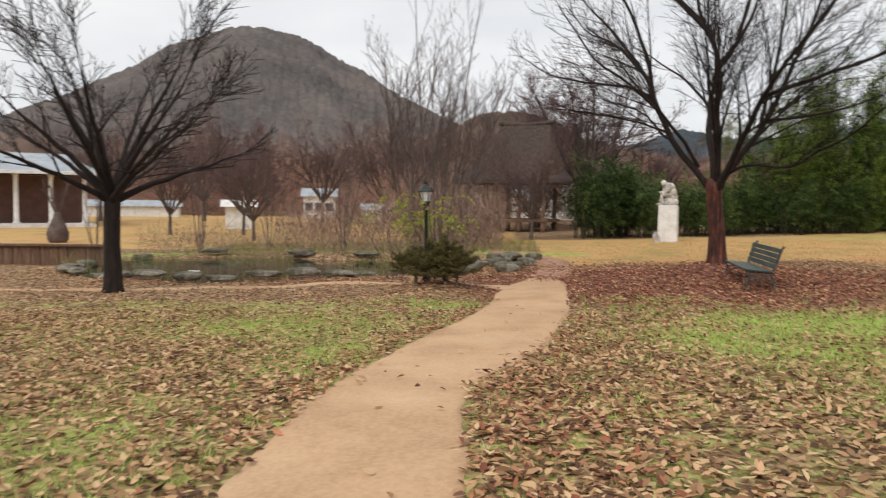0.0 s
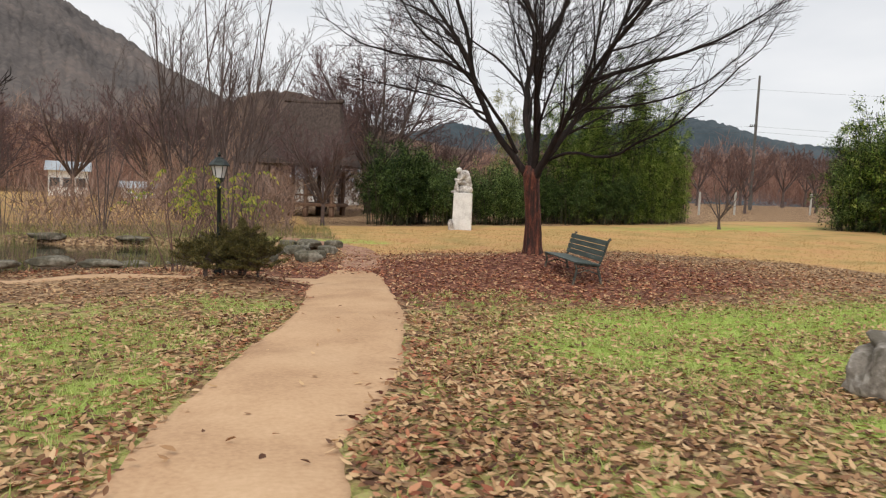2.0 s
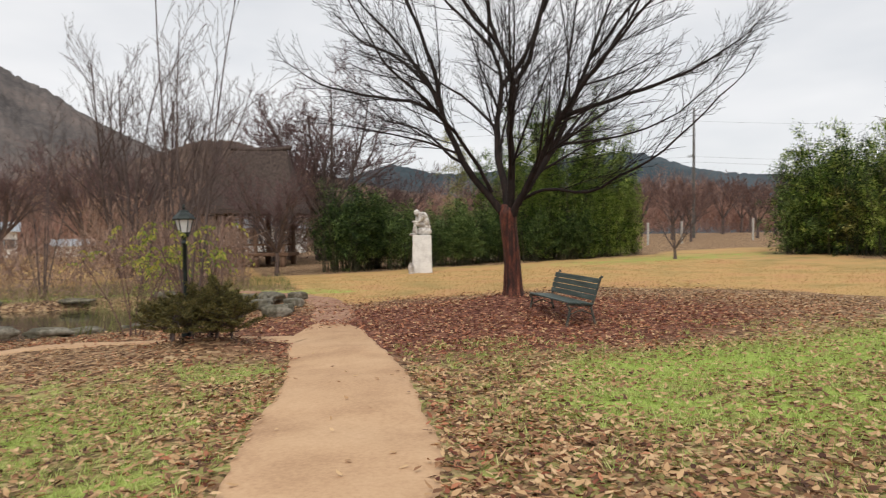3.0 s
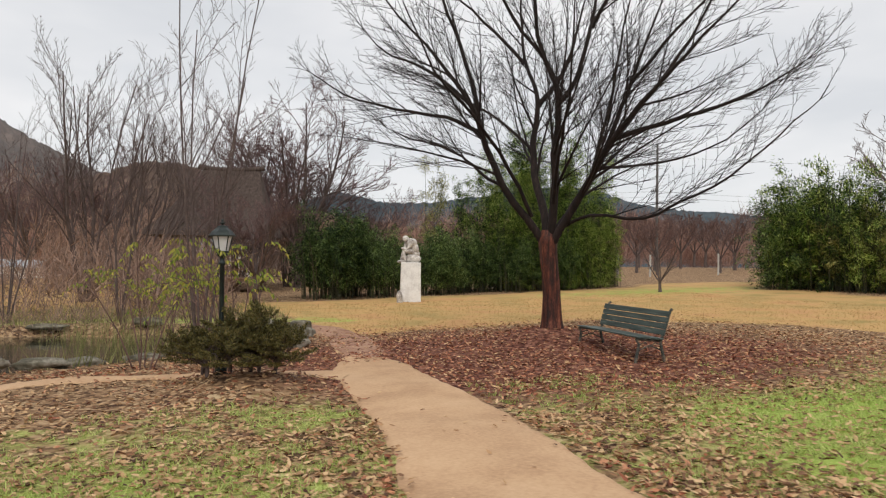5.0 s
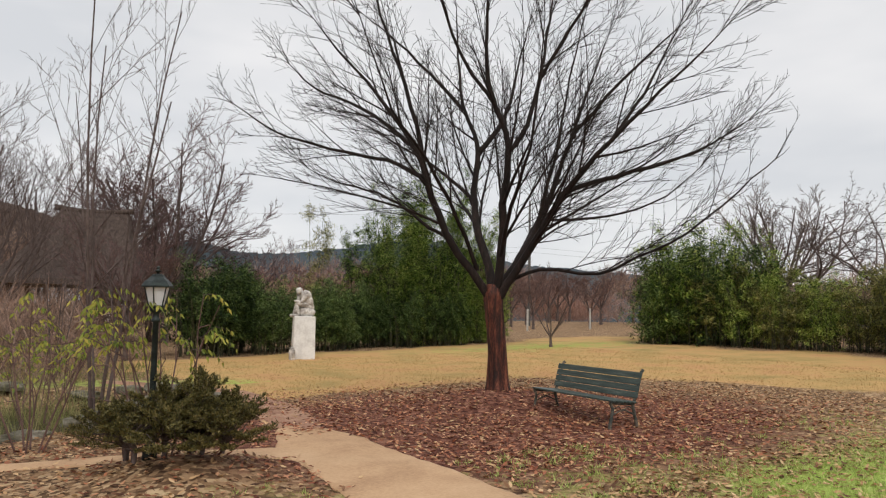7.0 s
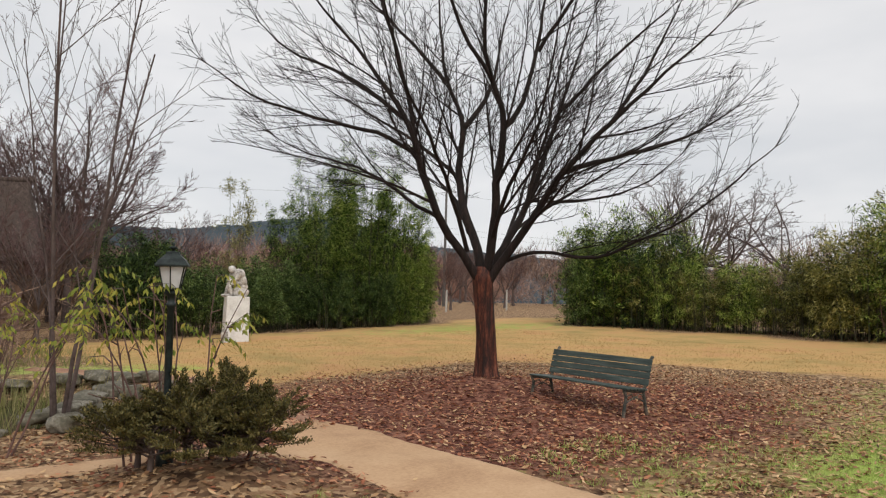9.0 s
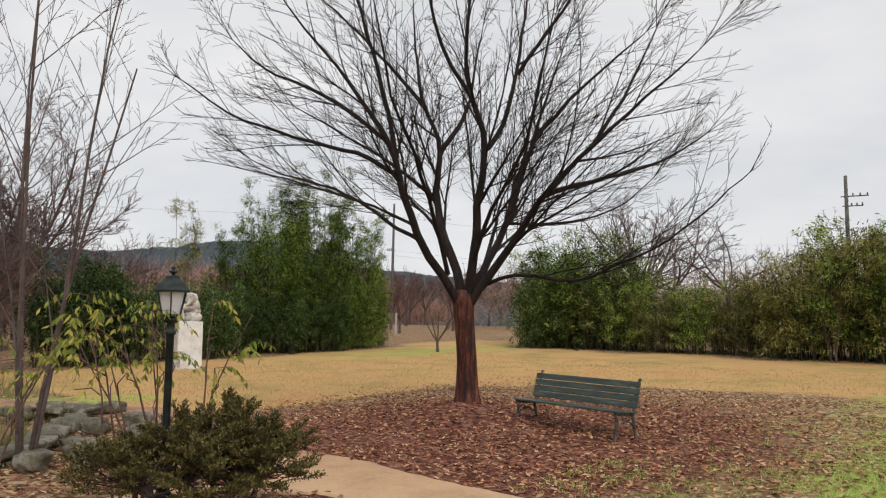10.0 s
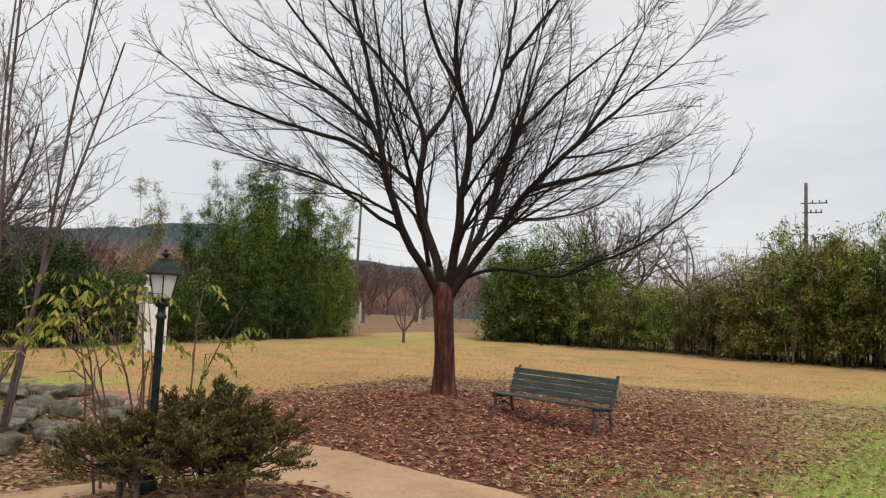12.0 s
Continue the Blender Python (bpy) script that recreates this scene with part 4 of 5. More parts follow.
def bamboo(name, m, label, height, radius, culms, leaves, mat, group, seed, skirt=0.25):
    rs = np.random.RandomState(seed)
    RNG.seed(seed)
    t = thing(name, m, label, "bamboo", group)
    tubes = Tubes()
    lines = []
    for c in range(culms):
        a, q = rs.uniform(0, 2 * math.pi), radius * math.sqrt(rs.uniform(0, 1)) * 0.75
        h = height * rs.uniform(0.5, 1.0)
        out = Vector((math.cos(a), math.sin(a), 0))
        p0 = out * q
        bend = rs.uniform(0.1, 0.55) * radius
        pts = [p0 + Vector((0, 0, -0.1)), p0 + out * bend * 0.1 + Vector((0, 0, h * 0.35)), p0 + out * bend * 0.4 + Vector((0, 0, h * 0.7)), p0 + out * bend * 1.1 + Vector((0, 0, h))]
        tubes.add(pts, [0.022, 0.02, 0.014, 0.004], 4)
        lines.append(pts)
    part("culm_clump", tubes.mesh("culm_clump", M_CULM), None, t)["kind"] = "stuff"
    per = 36
    sprays = int(leaves * 3.2) // per
    pos, way = [], []
    # every outer culm is a plume, widest below its middle and feathered to the tip, with hollows between
    stalks = sorted(lines, key=lambda q: -(q[0].length + 0.25 * q[3].z))[:max(4, int(len(lines) * 0.42))]
    puffs = []
    for pts in stalks:
        for k in range(8):
            f = skirt + (2.97 - skirt) * (k + rs.uniform(0, 0.9)) / 8
            i = min(int(f), 2)
            full = 0.62 * min(1, radius) * min(1.0, (3.12 - f) / 1.6) * min(1.0, 0.6 + 0.4 * f)
            a = rs.uniform(0, 2 * math.pi)
            mid = np.array(pts[i].lerp(pts[i + 1], f - i))
            puffs.append((mid, mid + np.array([math.cos(a) * full, math.sin(a) * full, -0.1 * full]), 0.14 + 0.3 * full))
    for s in range(sprays):
        if rs.uniform(0, 1) < 0.84:
            mid, far, wide = puffs[rs.randint(len(puffs))]
            p = mid + (far - mid) * rs.uniform(0.2, 1.0) + rs.normal(0, 1, 3) * np.array([wide, wide, 0.16 + 0.5 * wide])
            main = (far - mid) / (np.linalg.norm(far - mid) + 1e-6) + rs.normal(0, 0.6, 3) + np.array([0, 0, 0.25])
        else:
            pts = lines[rs.randint(len(lines))]
            f = 0.8 * skirt + 2.0 * rs.uniform(0, 1)
            i = min(int(f), 2)
            p = np.array(pts[i].lerp(pts[i + 1], f - i)) + rs.normal(0, 1, 3) * np.array([0.3, 0.3, 0.15]) * min(1, radius)
            main = rs.normal(0, 1, 3) * np.array([1, 1, 0.4])
        for q in range(per):
            pos.append(p + rs.normal(0, 0.11, 3))
            way.append(main / np.linalg.norm(main) + rs.normal(0, 0.5, 3) + np.array([0, 0, -0.15]))
    pos, way = np.array(pos), unit(np.array(way))
    n = len(pos)
    up = unit(rs.normal(0, 0.5, (n, 3)) + np.array([0, 0, 1]))
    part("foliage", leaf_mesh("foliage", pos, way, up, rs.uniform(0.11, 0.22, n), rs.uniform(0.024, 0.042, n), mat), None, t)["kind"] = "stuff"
    return t


G_STATUE, G_TALL, G_HEDGE = "bamboo behind the statue", "tall bamboo grove", "bamboo hedge along the lawn"
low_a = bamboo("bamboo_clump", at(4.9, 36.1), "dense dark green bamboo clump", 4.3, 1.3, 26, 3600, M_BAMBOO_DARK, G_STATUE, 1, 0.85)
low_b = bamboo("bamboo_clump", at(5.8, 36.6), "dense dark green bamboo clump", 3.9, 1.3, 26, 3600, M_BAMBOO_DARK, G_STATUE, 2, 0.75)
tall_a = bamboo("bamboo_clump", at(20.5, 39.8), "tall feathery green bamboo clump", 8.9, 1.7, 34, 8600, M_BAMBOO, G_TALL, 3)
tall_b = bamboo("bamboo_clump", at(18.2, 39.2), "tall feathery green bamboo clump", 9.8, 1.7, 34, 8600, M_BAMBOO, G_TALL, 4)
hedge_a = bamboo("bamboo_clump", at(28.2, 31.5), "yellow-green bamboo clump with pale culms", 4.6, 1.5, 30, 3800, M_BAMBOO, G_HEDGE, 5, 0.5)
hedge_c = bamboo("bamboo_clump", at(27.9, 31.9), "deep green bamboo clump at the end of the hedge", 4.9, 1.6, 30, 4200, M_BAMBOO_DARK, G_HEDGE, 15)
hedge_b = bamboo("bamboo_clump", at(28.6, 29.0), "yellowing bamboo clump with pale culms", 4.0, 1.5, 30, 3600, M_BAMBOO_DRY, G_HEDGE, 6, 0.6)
bamboo("slender_bamboo", at(13.4, 44.5), "slender pale feathery bamboo plume behind the grove", 9.2, 0.6, 6, 1700, M_BAMBOO_DRY, "", 9)
rb = random.Random(5)
for i in range(17):
    x = 6.3 + 0.75 * i
    plant_copies((low_a, low_b)[i % 2], [(x, 35.9 + 0.16 * (x - 4) + rb.uniform(-0.2, 1.6) * (1 if i % 3 else 1.5), rb.uniform(0, 360), (0.88 if x < 7.4 else 0.72) * rb.uniform(0.85, 1.05))])
for x, y in ((5.4, 38.2), (6.6, 38.5), (8.6, 38.7), (11, 39.0), (13, 39.3)):
    plant_copies(low_b, [(x, y, rb.uniform(0, 360), (0.95 if x < 6 else 0.85) * rb.uniform(0.9, 1.1))])
for x, y, s in ((16.2, 39.6, 0.86), (22.2, 40.9, 0.72), (14.6, 40.8, 0.82), (17.0, 41.8, 0.95), (19.6, 41.8, 1.0), (21.8, 42.6, 0.8), (16.6, 38.4, 0.55), (18.8, 38.2, 0.5), (20.6, 38.6, 0.5), (22.6, 39.4, 0.45)):
    plant_copies((tall_a, tall_b)[int(s * 100) % 2], [(x, y, rb.uniform(0, 360), s)])
for i in range(15):
    y = 32.4 - 1.75 * i
    x = 28.5 + 0.35 * math.sin(i * 1.3)
    s = (1.05, 1.4, 1.15, 0.85, 0.8, 0.78, 0.86, 1.0, 1.3, 1.2, 1.4, 1.25, 1.5, 1.3, 1.4)[i]
    plant_copies(hedge_c if i in (0, 2, 12, 13) else hedge_a if i in (1, 3, 5, 9, 11, 14) else hedge_b, [(x, y, rb.uniform(0, 360), s)])
    plant_copies((hedge_b, hedge_a)[i % 2], [(x + 1.9, y - 0.8, rb.uniform(0, 360), s * rb.uniform(0.85, 1.1))])
for x, y, s in ((29.5, 12.0, 1.35), (30.5, 8.5, 1.5), (31.5, 33.5, 1.25), (33.5, 34.5, 1.2), (30.0, 5.0, 1.3)):
    plant_copies(hedge_a, [(x, y, rb.uniform(0, 360), s)])


# ---- evergreen shrub by the path ----
def shrub():
    rs = np.random.RandomState(12)
    RNG.seed(12)
    c = (-0.84, 15.28)
    t = thing("evergreen_shrub", at(*c), "low spreading evergreen shrub with bare stems beneath", "shrub")
    # branchlets in flat sprays that fan out from three mounds, long across the path's line
    along, deep = Vector((0.86, -0.51, 0)), Vector((0.51, 0.86, 0))
    mounds = ((-0.66, -0.05, 0.3, 0.48, 0.3, 56), (-0.14, 0.06, 0.44, 0.46, 0.36, 66), (0.26, 0.0, 0.5, 0.46, 0.4, 70), (0.66, -0.06, 0.34, 0.5, 0.36, 70), (0.1, -0.3, 0.3, 0.5, 0.28, 46))
    sprays = []
    for u, w, z, wide, high, count in mounds:
        for k in range(count):
            a, e = RNG.uniform(0, 2 * math.pi), RNG.uniform(-0.32, 1) * math.pi / 2
            out = Vector((math.cos(a) * math.cos(e), math.sin(a) * math.cos(e), math.sin(e)))
            tip = along * u + deep * w + Vector((out.x * wide, out.y * wide, z + out.z * high)) * RNG.uniform(0.88, 1.12)
            d = Vector((out.x, out.y, 0.28 + 0.35 * out.z)).normalized()
            sprays.append((tip, d, RNG.uniform(0.22, 0.36)))
    roots = ((-0.55, 0.05), (-0.4, -0.12), (0.3, 0.0), (0.5, 0.1), (0.12, 0.15), (-0.1, -0.05))
    for s, (u, w) in enumerate(roots):
        stems = Tubes()
        root = along * u + deep * w
        stems.add([root + Vector((0, 0, -0.06)), root * 1.03 + Vector((0.02, 0, 0.1)), root * 1.12 + Vector((0, 0, 0.3))], [0.032, 0.026, 0.018], 6)
        for tip, d, run in sprays:
            near = min(range(6), key=lambda j: (along * roots[j][0] + deep * roots[j][1] - Vector((tip.x, tip.y, 0))).length)
            if near == s:
                a = root * 1.06 + Vector((0, 0, RNG.uniform(0.08, 0.28)))
                b = tip - d * run
                stems.add([a, a.lerp(b, 0.55) + jitter(0.05), b, tip], [0.012, 0.008, 0.005, 0.002], 4)
        part("stem", stems.mesh("stem", M_TWIG), None, t)
    pos, way = [], []
    for tip, d, run in sprays:
        base, axis = np.array(tip - d * run), np.array(d)
        across = np.cross(axis, [0, 0, 1])
        across /= np.linalg.norm(across)
        lift = np.cross(across, axis)
        for k in range(19):
            f = (k + rs.uniform(0, 1)) / 19
            sg = 1 if k % 2 else -1
            shoot = axis * (0.55 + 0.6 * f) + across * sg * (0.95 - 0.5 * f) + lift * rs.normal(0.22, 0.18)
            shoot /= np.linalg.norm(shoot)
            reach = run * (0.5 - 0.28 * f) * rs.uniform(0.6, 1.1)
            root = base + axis * run * f
            for j in range(8):
                g = (j + 0.5) / 8
                pos.append(root + shoot * reach * g + rs.normal(0, 0.006, 3))
                way.append(shoot * 0.75 + lift * 0.35 + rs.normal(0, 0.5, 3))
    pos, way = np.array(pos), unit(np.array(way))
    n = len(pos)
    part("foliage", leaf_mesh("foliage", pos, way, unit(rs.normal(0, 0.6, (n, 3)) + np.array([0, 0, 0.8])), rs.uniform(0.026, 0.05, n), rs.uniform(0.011, 0.018, n), M_SHRUB), None, t)["kind"] = "stuff"


shrub()


# ---- yellow-leaved shrubs behind the lamp ----
def yellow_shrub(m, seed, label, height, stems, fronds):
    rs = np.random.RandomState(seed)
    RNG.seed(seed)
    t = thing("yellow_leaved_shrub", m, label, "shrub", "yellow-leaved shrubs behind the lamp")
    ribs = Tubes()
    tips = []
    for s in range(stems):
        tubes = Tubes()
        a = 2 * math.pi * s / stems + RNG.uniform(-0.4, 0.4)
        d = Vector((math.cos(a) * 0.3, math.sin(a) * 0.3, 1))
        p = Vector((math.cos(a) * 0.12, math.sin(a) * 0.12, -0.1))
        pts = [p]
        for i in range(5):
            d = (d + jitter(0.18) + Vector((0, 0, 0.05))).normalized()
            p = p + d * height / 5 * RNG.uniform(0.8, 1.1)
            pts.append(p)
        tubes.add(pts, [0.015, 0.013, 0.011, 0.009, 0.006, 0.004], 5)
        tips += pts[3:]
        for i in (2, 3, 4):
            q = pts[i] + (d + jitter(0.9)).normalized() * RNG.uniform(0.2, 0.42)
            tubes.add([pts[i], pts[i].lerp(q, 0.5) + jitter(0.05), q], [0.009, 0.007, 0.004], 4)
            tips.append(q)
        part("stem", tubes.mesh("stem", M_RED_TWIG), None, t)
    pos, way = [], []
    for k in range(fronds):
        high = [q for q in tips if q.z > height * 0.58]
        p = high[rs.randint(len(high))]
        d = rs.normal(0, 1, 3) * np.array([1, 1, 0.25])
        d /= np.linalg.norm(d)
        rib = [Vector(p)]
        for s in range(6):
            q = np.array(p) + d * 0.07 * (s + 1) + np.array([0, 0, 0.03 * s - 0.012 * s * s])
            rib.append(Vector(q))
            for sg in (-1, 1):
                pos.append(q)
                way.append(np.cross(d, [0, 0, 1]) * sg * 0.55 + d * 0.3 + np.array([0, 0, -0.9]) + rs.normal(0, 0.18, 3))
        ribs.add(rib[::3] + [rib[-1]], [0.004, 0.003, 0.002], 3)
    part("frond_stalk", ribs.mesh("frond_stalk", M_TWIG), None, t)["kind"] = "stuff"
    pos, way = np.array(pos), unit(np.array(way))
    n = len(pos)
    part("foliage", leaf_mesh("foliage", pos, way, unit(rs.normal(0, 1, (n, 3))), rs.uniform(0.07, 0.125, n), rs.uniform(0.028, 0.044, n), M_YELLOW), None, t)["kind"] = "stuff"


yellow_shrub(at(-0.75, 16.1), 3, "leggy shrub with drooping yellow-green leaves", 2.2, 6, 24)
yellow_shrub(at(-1.05, 16.3), 4, "leggy shrub with drooping yellow-green leaves", 2.3, 4, 16)
yellow_shrub(at(-2.1, 17.9), 8, "leggy shrub with drooping yellow-green leaves", 2.2, 6, 22)
yellow_shrub(at(-1.7, 22.6), 5, "leggy shrub with drooping yellow leaves", 1.9, 8, 18)
yellow_shrub(at(-2.6, 26.4), 6, "leggy shrub with drooping yellow leaves", 2.0, 8, 22)
yellow_shrub(at(-0.9, 25.6), 7, "leggy shrub with drooping yellow leaves", 1.8, 8, 18)


# ---- stones ----
def stone(name, m, size, label, mat, group="", seed=1, cuts=3, category="stone"):
    rs = random.Random(seed)
    bm = bmesh.new()
    bmesh.ops.create_icosphere(bm, subdivisions=cuts, radius=0.5)
    off = Vector((rs.uniform(0, 50), rs.uniform(0, 50), rs.uniform(0, 50)))
    for v in bm.verts:
        p = v.co.normalized()
        q = Vector([math.copysign(abs(c) ** (0.5 if cuts > 3 else 0.66), c) for c in p])
        r = 0.46 * (1 + 0.34 * noise.noise(p * 1.4 + off) + 0.13 * noise.noise(p * 3.4 + off) + 0.05 * noise.noise(p * 8 + off))
        v.co = Vector((q.x * size[0], q.y * size[1], q.z * size[2])) * r
        v.co.z += size[2] * 0.28
    for f in bm.faces:
        f.smooth = cuts > 2
    me = bpy.data.meshes.new(name)
    bm.to_mesh(me)
    bm.free()
    me.materials.append(mat)
    ob = new(name, me)
    ob.matrix_basis = m
    return tagged(ob, label, category, group)


stone("boulder", at(5.08, 6.55, 20), (1.2, 0.95, 0.66), "weathered grey boulder in the grass", M_ROCK, seed=4, cuts=4, category="boulder")
rs_ = random.Random(8)
for k in range(44):
    if 4 < k < 20 and k % 3:
        continue
    a = 2 * math.pi * k / 44 + rs_.uniform(-0.04, 0.04)
    wob = 1 + 0.06 * math.sin(3 * a + 0.7) + 0.04 * math.sin(7 * a)
    e = 1.04 * wob
    x, y = POND[0] + POND[2] * e * math.cos(a), POND[1] + POND[3] * e * math.sin(a)
    tangent = math.degrees(math.atan2(POND[3] * math.cos(a), -POND[2] * math.sin(a)))
    s = rs_.uniform(0.75, 1.15)
    stone("edging_stone", at(x, y, tangent + rs_.uniform(-9, 9), 1, 0.12), (s, rs_.uniform(0.36, 0.52), rs_.uniform(0.16, 0.26)), "pale mossy edging stone of the pond", M_STONE, "pond edging stones", 20 + k)
for k, (x, y, s) in enumerate(((0.75, 19.7, 0.8), (1.3, 21.5, 0.7), (0.5, 21.2, 0.75), (1.0, 20.5, 0.6), (-0.3, 19.4, 0.7), (1.6, 23.4, 0.7), (0.2, 22.9, 0.6), (-1.1, 19.0, 0.7), (-0.6, 18.6, 0.5), (0.9, 24.6, 0.6), (-0.2, 20.1, 0.55))):
    stone("rock", at(x, y, 37 * k, 1, 0.02), (s * 0.85, s * 0.66, s * 0.4), "rounded grey rock at the pond's end", M_STONE, "rocks at the pond's end", 90 + k)


def stone_post(x, y):
    t = thing("stone_post", at(x, y, 15), "short grey stone post with pale cap at the pond", "stone post")
    part("shaft", box(-0.12, -0.12, -0.2, 0.12, 0.12, 0.56, 0.015), M_STONE, t)
    part("cap", box(-0.15, -0.15, 0.56, 0.15, 0.15, 0.63, 0.015), M_WHITE, t)


stone_post(-8.1, 19.4)


# ---- pond ----
def pond():
    n = 96
    v = [(POND[0], POND[1], 0)]
    for k in range(n):
        a = 2 * math.pi * k / n
        e = 1.03 * (1 + 0.06 * math.sin(3 * a + 0.7) + 0.04 * math.sin(7 * a))
        v.append((POND[0] + POND[2] * e * math.cos(a), POND[1] + POND[3] * e * math.sin(a), 0))
    v = np.array(v)
    v[:, 2] = -0.34
    me = mesh_of("water", v, np.array([(0, k + 1, (k + 1) % n + 1) for k in range(n)]), M_WATER)
    tagged(new("water", me), "still dark pond water", "pond", kind="structure")


pond()


def blades(name, label, category, mat, x, y, length, width, seed, lean=0.5):
    rs = np.random.RandomState(seed)
    n = len(x)
    p = np.stack([x, y, land(x, y) - 0.005], 1)
    way = unit(rs.normal(0, lean, (n, 3)) * np.array([1, 1, 0.2]) + np.array([0, 0, 1]))
    side = unit(np.cross(way, rs.normal(0, 1, (n, 3))))
    tip = p + way * length[:, None] + rs.normal(0, 1, (n, 3)) * length[:, None] * 0.18
    v = np.stack([p - side * width[:, None], p + side * width[:, None], tip], 1).reshape(-1, 3)
    me = mesh_of(name, v, np.arange(3 * n).reshape(-1, 3), mat)
    tagged(new(name, me), label, category, kind="stuff")


rs = np.random.RandomState(40)
a = rs.uniform(0, 2 * math.pi, 5200)
q = rs.uniform(0.7, 1.04, 5200)
keep = (np.sin(a * 3) + np.sin(a * 7 + 1) > -0.2)
a, q = a[keep], q[keep]
blades("reeds", "dry yellow-green reeds along the pond's edge", "reeds", M_REED, POND[0] + POND[2] * q * np.cos(a), POND[1] + POND[3] * q * np.sin(a), rs.uniform(0.35, 0.95, len(a)), rs.uniform(0.006, 0.014, len(a)), 41, 0.18)
n = 5200
x, y = rs.uniform(-12, 2, n), rs.uniform(27.0, 33.0, n)
blades("bank_grass", "rough green grass on the pond's far bank", "grass", M_REED, x, y, rs.uniform(0.12, 0.4, n), rs.uniform(0.006, 0.014, n), 42, 0.3)


# ---- bench ----
def bench():
    ang = math.degrees(math.atan2(-1.992, -0.174))
    z0 = float(land(6.0, 15.4)) + 0.0  # feet sunk in the leaves
    t = thing("park_bench", Matrix.Translation((5.924, 15.53, z0)) @ Matrix.Rotation(radians(ang), 4, "Z") @ Matrix.Rotation(radians(0.7), 4, "Y"), "dark green painted slatted park bench on leaves", "bench")
    # local: x along the seat, -y towards the sitter's front
    H = 0.86
    slope = Matrix.Rotation(radians(-14), 4, "X")
    for k in range(4):
        z = 0.455 + 0.103 * k
        bm = box(-1.06, -0.013, 0, 1.06, 0.013, 0.095, 0.006)
        bmesh.ops.transform(bm, matrix=Matrix.Translation((0, 0.13 + (z - 0.44) * 0.27, z)) @ slope, verts=bm.verts)
        part("back_slat", bm, M_GREEN, t)
    for k in range(6):
        y = -0.36 + 0.083 * k
        part("seat_slat", box(-1.06, y, 0.41 - 0.012 * k * 0.5, 1.06, y + 0.072, 0.438 - 0.012 * k * 0.5, 0.006), M_GREEN, t)
    for sx in (-1.0, 1.0):
        tb = Tubes()
        tb.add([Vector((sx, -0.37, -0.03)), Vector((sx, -0.35, 0.1)), Vector((sx, -0.31, 0.3)), Vector((sx, -0.36, 0.4))], [0.032, 0.026, 0.024, 0.026], 6)
        tb.add([Vector((sx, 0.2, -0.03)), Vector((sx, 0.16, 0.12)), Vector((sx, 0.1, 0.34)), Vector((sx, 0.165, 0.5)), Vector((sx, 0.285, H)), Vector((sx, 0.32, H + 0.03))], [0.032, 0.026, 0.026, 0.026, 0.024, 0.03], 6)
        tb.add([Vector((sx, -0.36, 0.395)), Vector((sx, -0.1, 0.372)), Vector((sx, 0.12, 0.365))], [0.022, 0.022, 0.022], 6)
        tb.add([Vector((sx, -0.33, 0.2)), Vector((sx, -0.1, 0.29)), Vector((sx, 0.13, 0.2))], [0.013, 0.013, 0.013], 5)
        tb.add([Vector((sx, -0.31, 0.3)), Vector((sx, -0.18, 0.34)), Vector((sx, -0.12, 0.25)), Vector((sx, 0.0, 0.33)), Vector((sx, 0.1, 0.3))], [0.01] * 5, 5)
        part("end_frame", tb.mesh("end_frame", M_WORN), None, t, "cast iron bench end with scrolled legs")


bench()


# ---- lamp ----
def lamp():
    x, y = -1.04, 15.56
    z = float(land(x, y))
    t = thing("garden_lamp", Matrix.Translation((x, y, z - 0.03)) @ Matrix.Rotation(radians(-0.8), 4, "Y"), "dark iron garden lamp post with milky lantern", "street lamp")
    top = 2.33 - z + 0.03
    n = top - 0.465
    part("post", lathe([(0.085, 0), (0.085, 0.12), (0.06, 0.16), (0.048, 0.3), (0.04, 0.34), (0.036, 0.7), (0.035, n - 0.16), (0.05, n - 0.15), (0.05, n - 0.12), (0.036, n - 0.11), (0.036, n - 0.05), (0.07, n - 0.03), (0.082, n), (0.06, n + 0.01)], 14), M_IRON, t)
    part("lantern_base", lathe([(0.05, n), (0.09594, n + 0.01296), (0.1006, n + 0.0324), (0.0819, n + 0.0432)], 6), M_IRON, t)
    glass = lathe([(0.08424, n + 0.0378), (0.1381, n + 0.2538)], 6)
    for f in glass.faces:
        f.smooth = False
    part("glass", glass, M_MILK, t, "milky white lantern glass")
    for k in range(6):
        a = 2 * math.pi * k / 6
        tb = Tubes()
        c, s = math.cos(a), math.sin(a)
        tb.add([Vector((0.09 * c, 0.09 * s, n + 0.027)), Vector((0.146 * c, 0.146 * s, n + 0.265))], [0.0085, 0.0085], 4)
        part("rib", tb.mesh("rib", M_IRON), None, t)
    roof = lathe([(0.1381, n + 0.2506), (0.1849, n + 0.2549), (0.1872, n + 0.27), (0.1462, n + 0.324), (0.08775, n + 0.3726), (0.07956, n + 0.3802), (0.0702, n + 0.405), (0.0234, n + 0.4158)], 6)
    for f in roof.faces:
        f.smooth = False
    cap = part("roof", roof, M_IRON, t)
    part("finial", lathe([(0.01404, n + 0.4104), (0.01638, n + 0.432), (0.04095, n + 0.445), (0.04212, n + 0.4536), (0.01638, n + 0.4622), (0.01404, n + 0.4752), (0.0234, n + 0.486), (0.01638, n + 0.499), (0.00351, n + 0.5076)], 12), M_IRON, cap)


lamp()


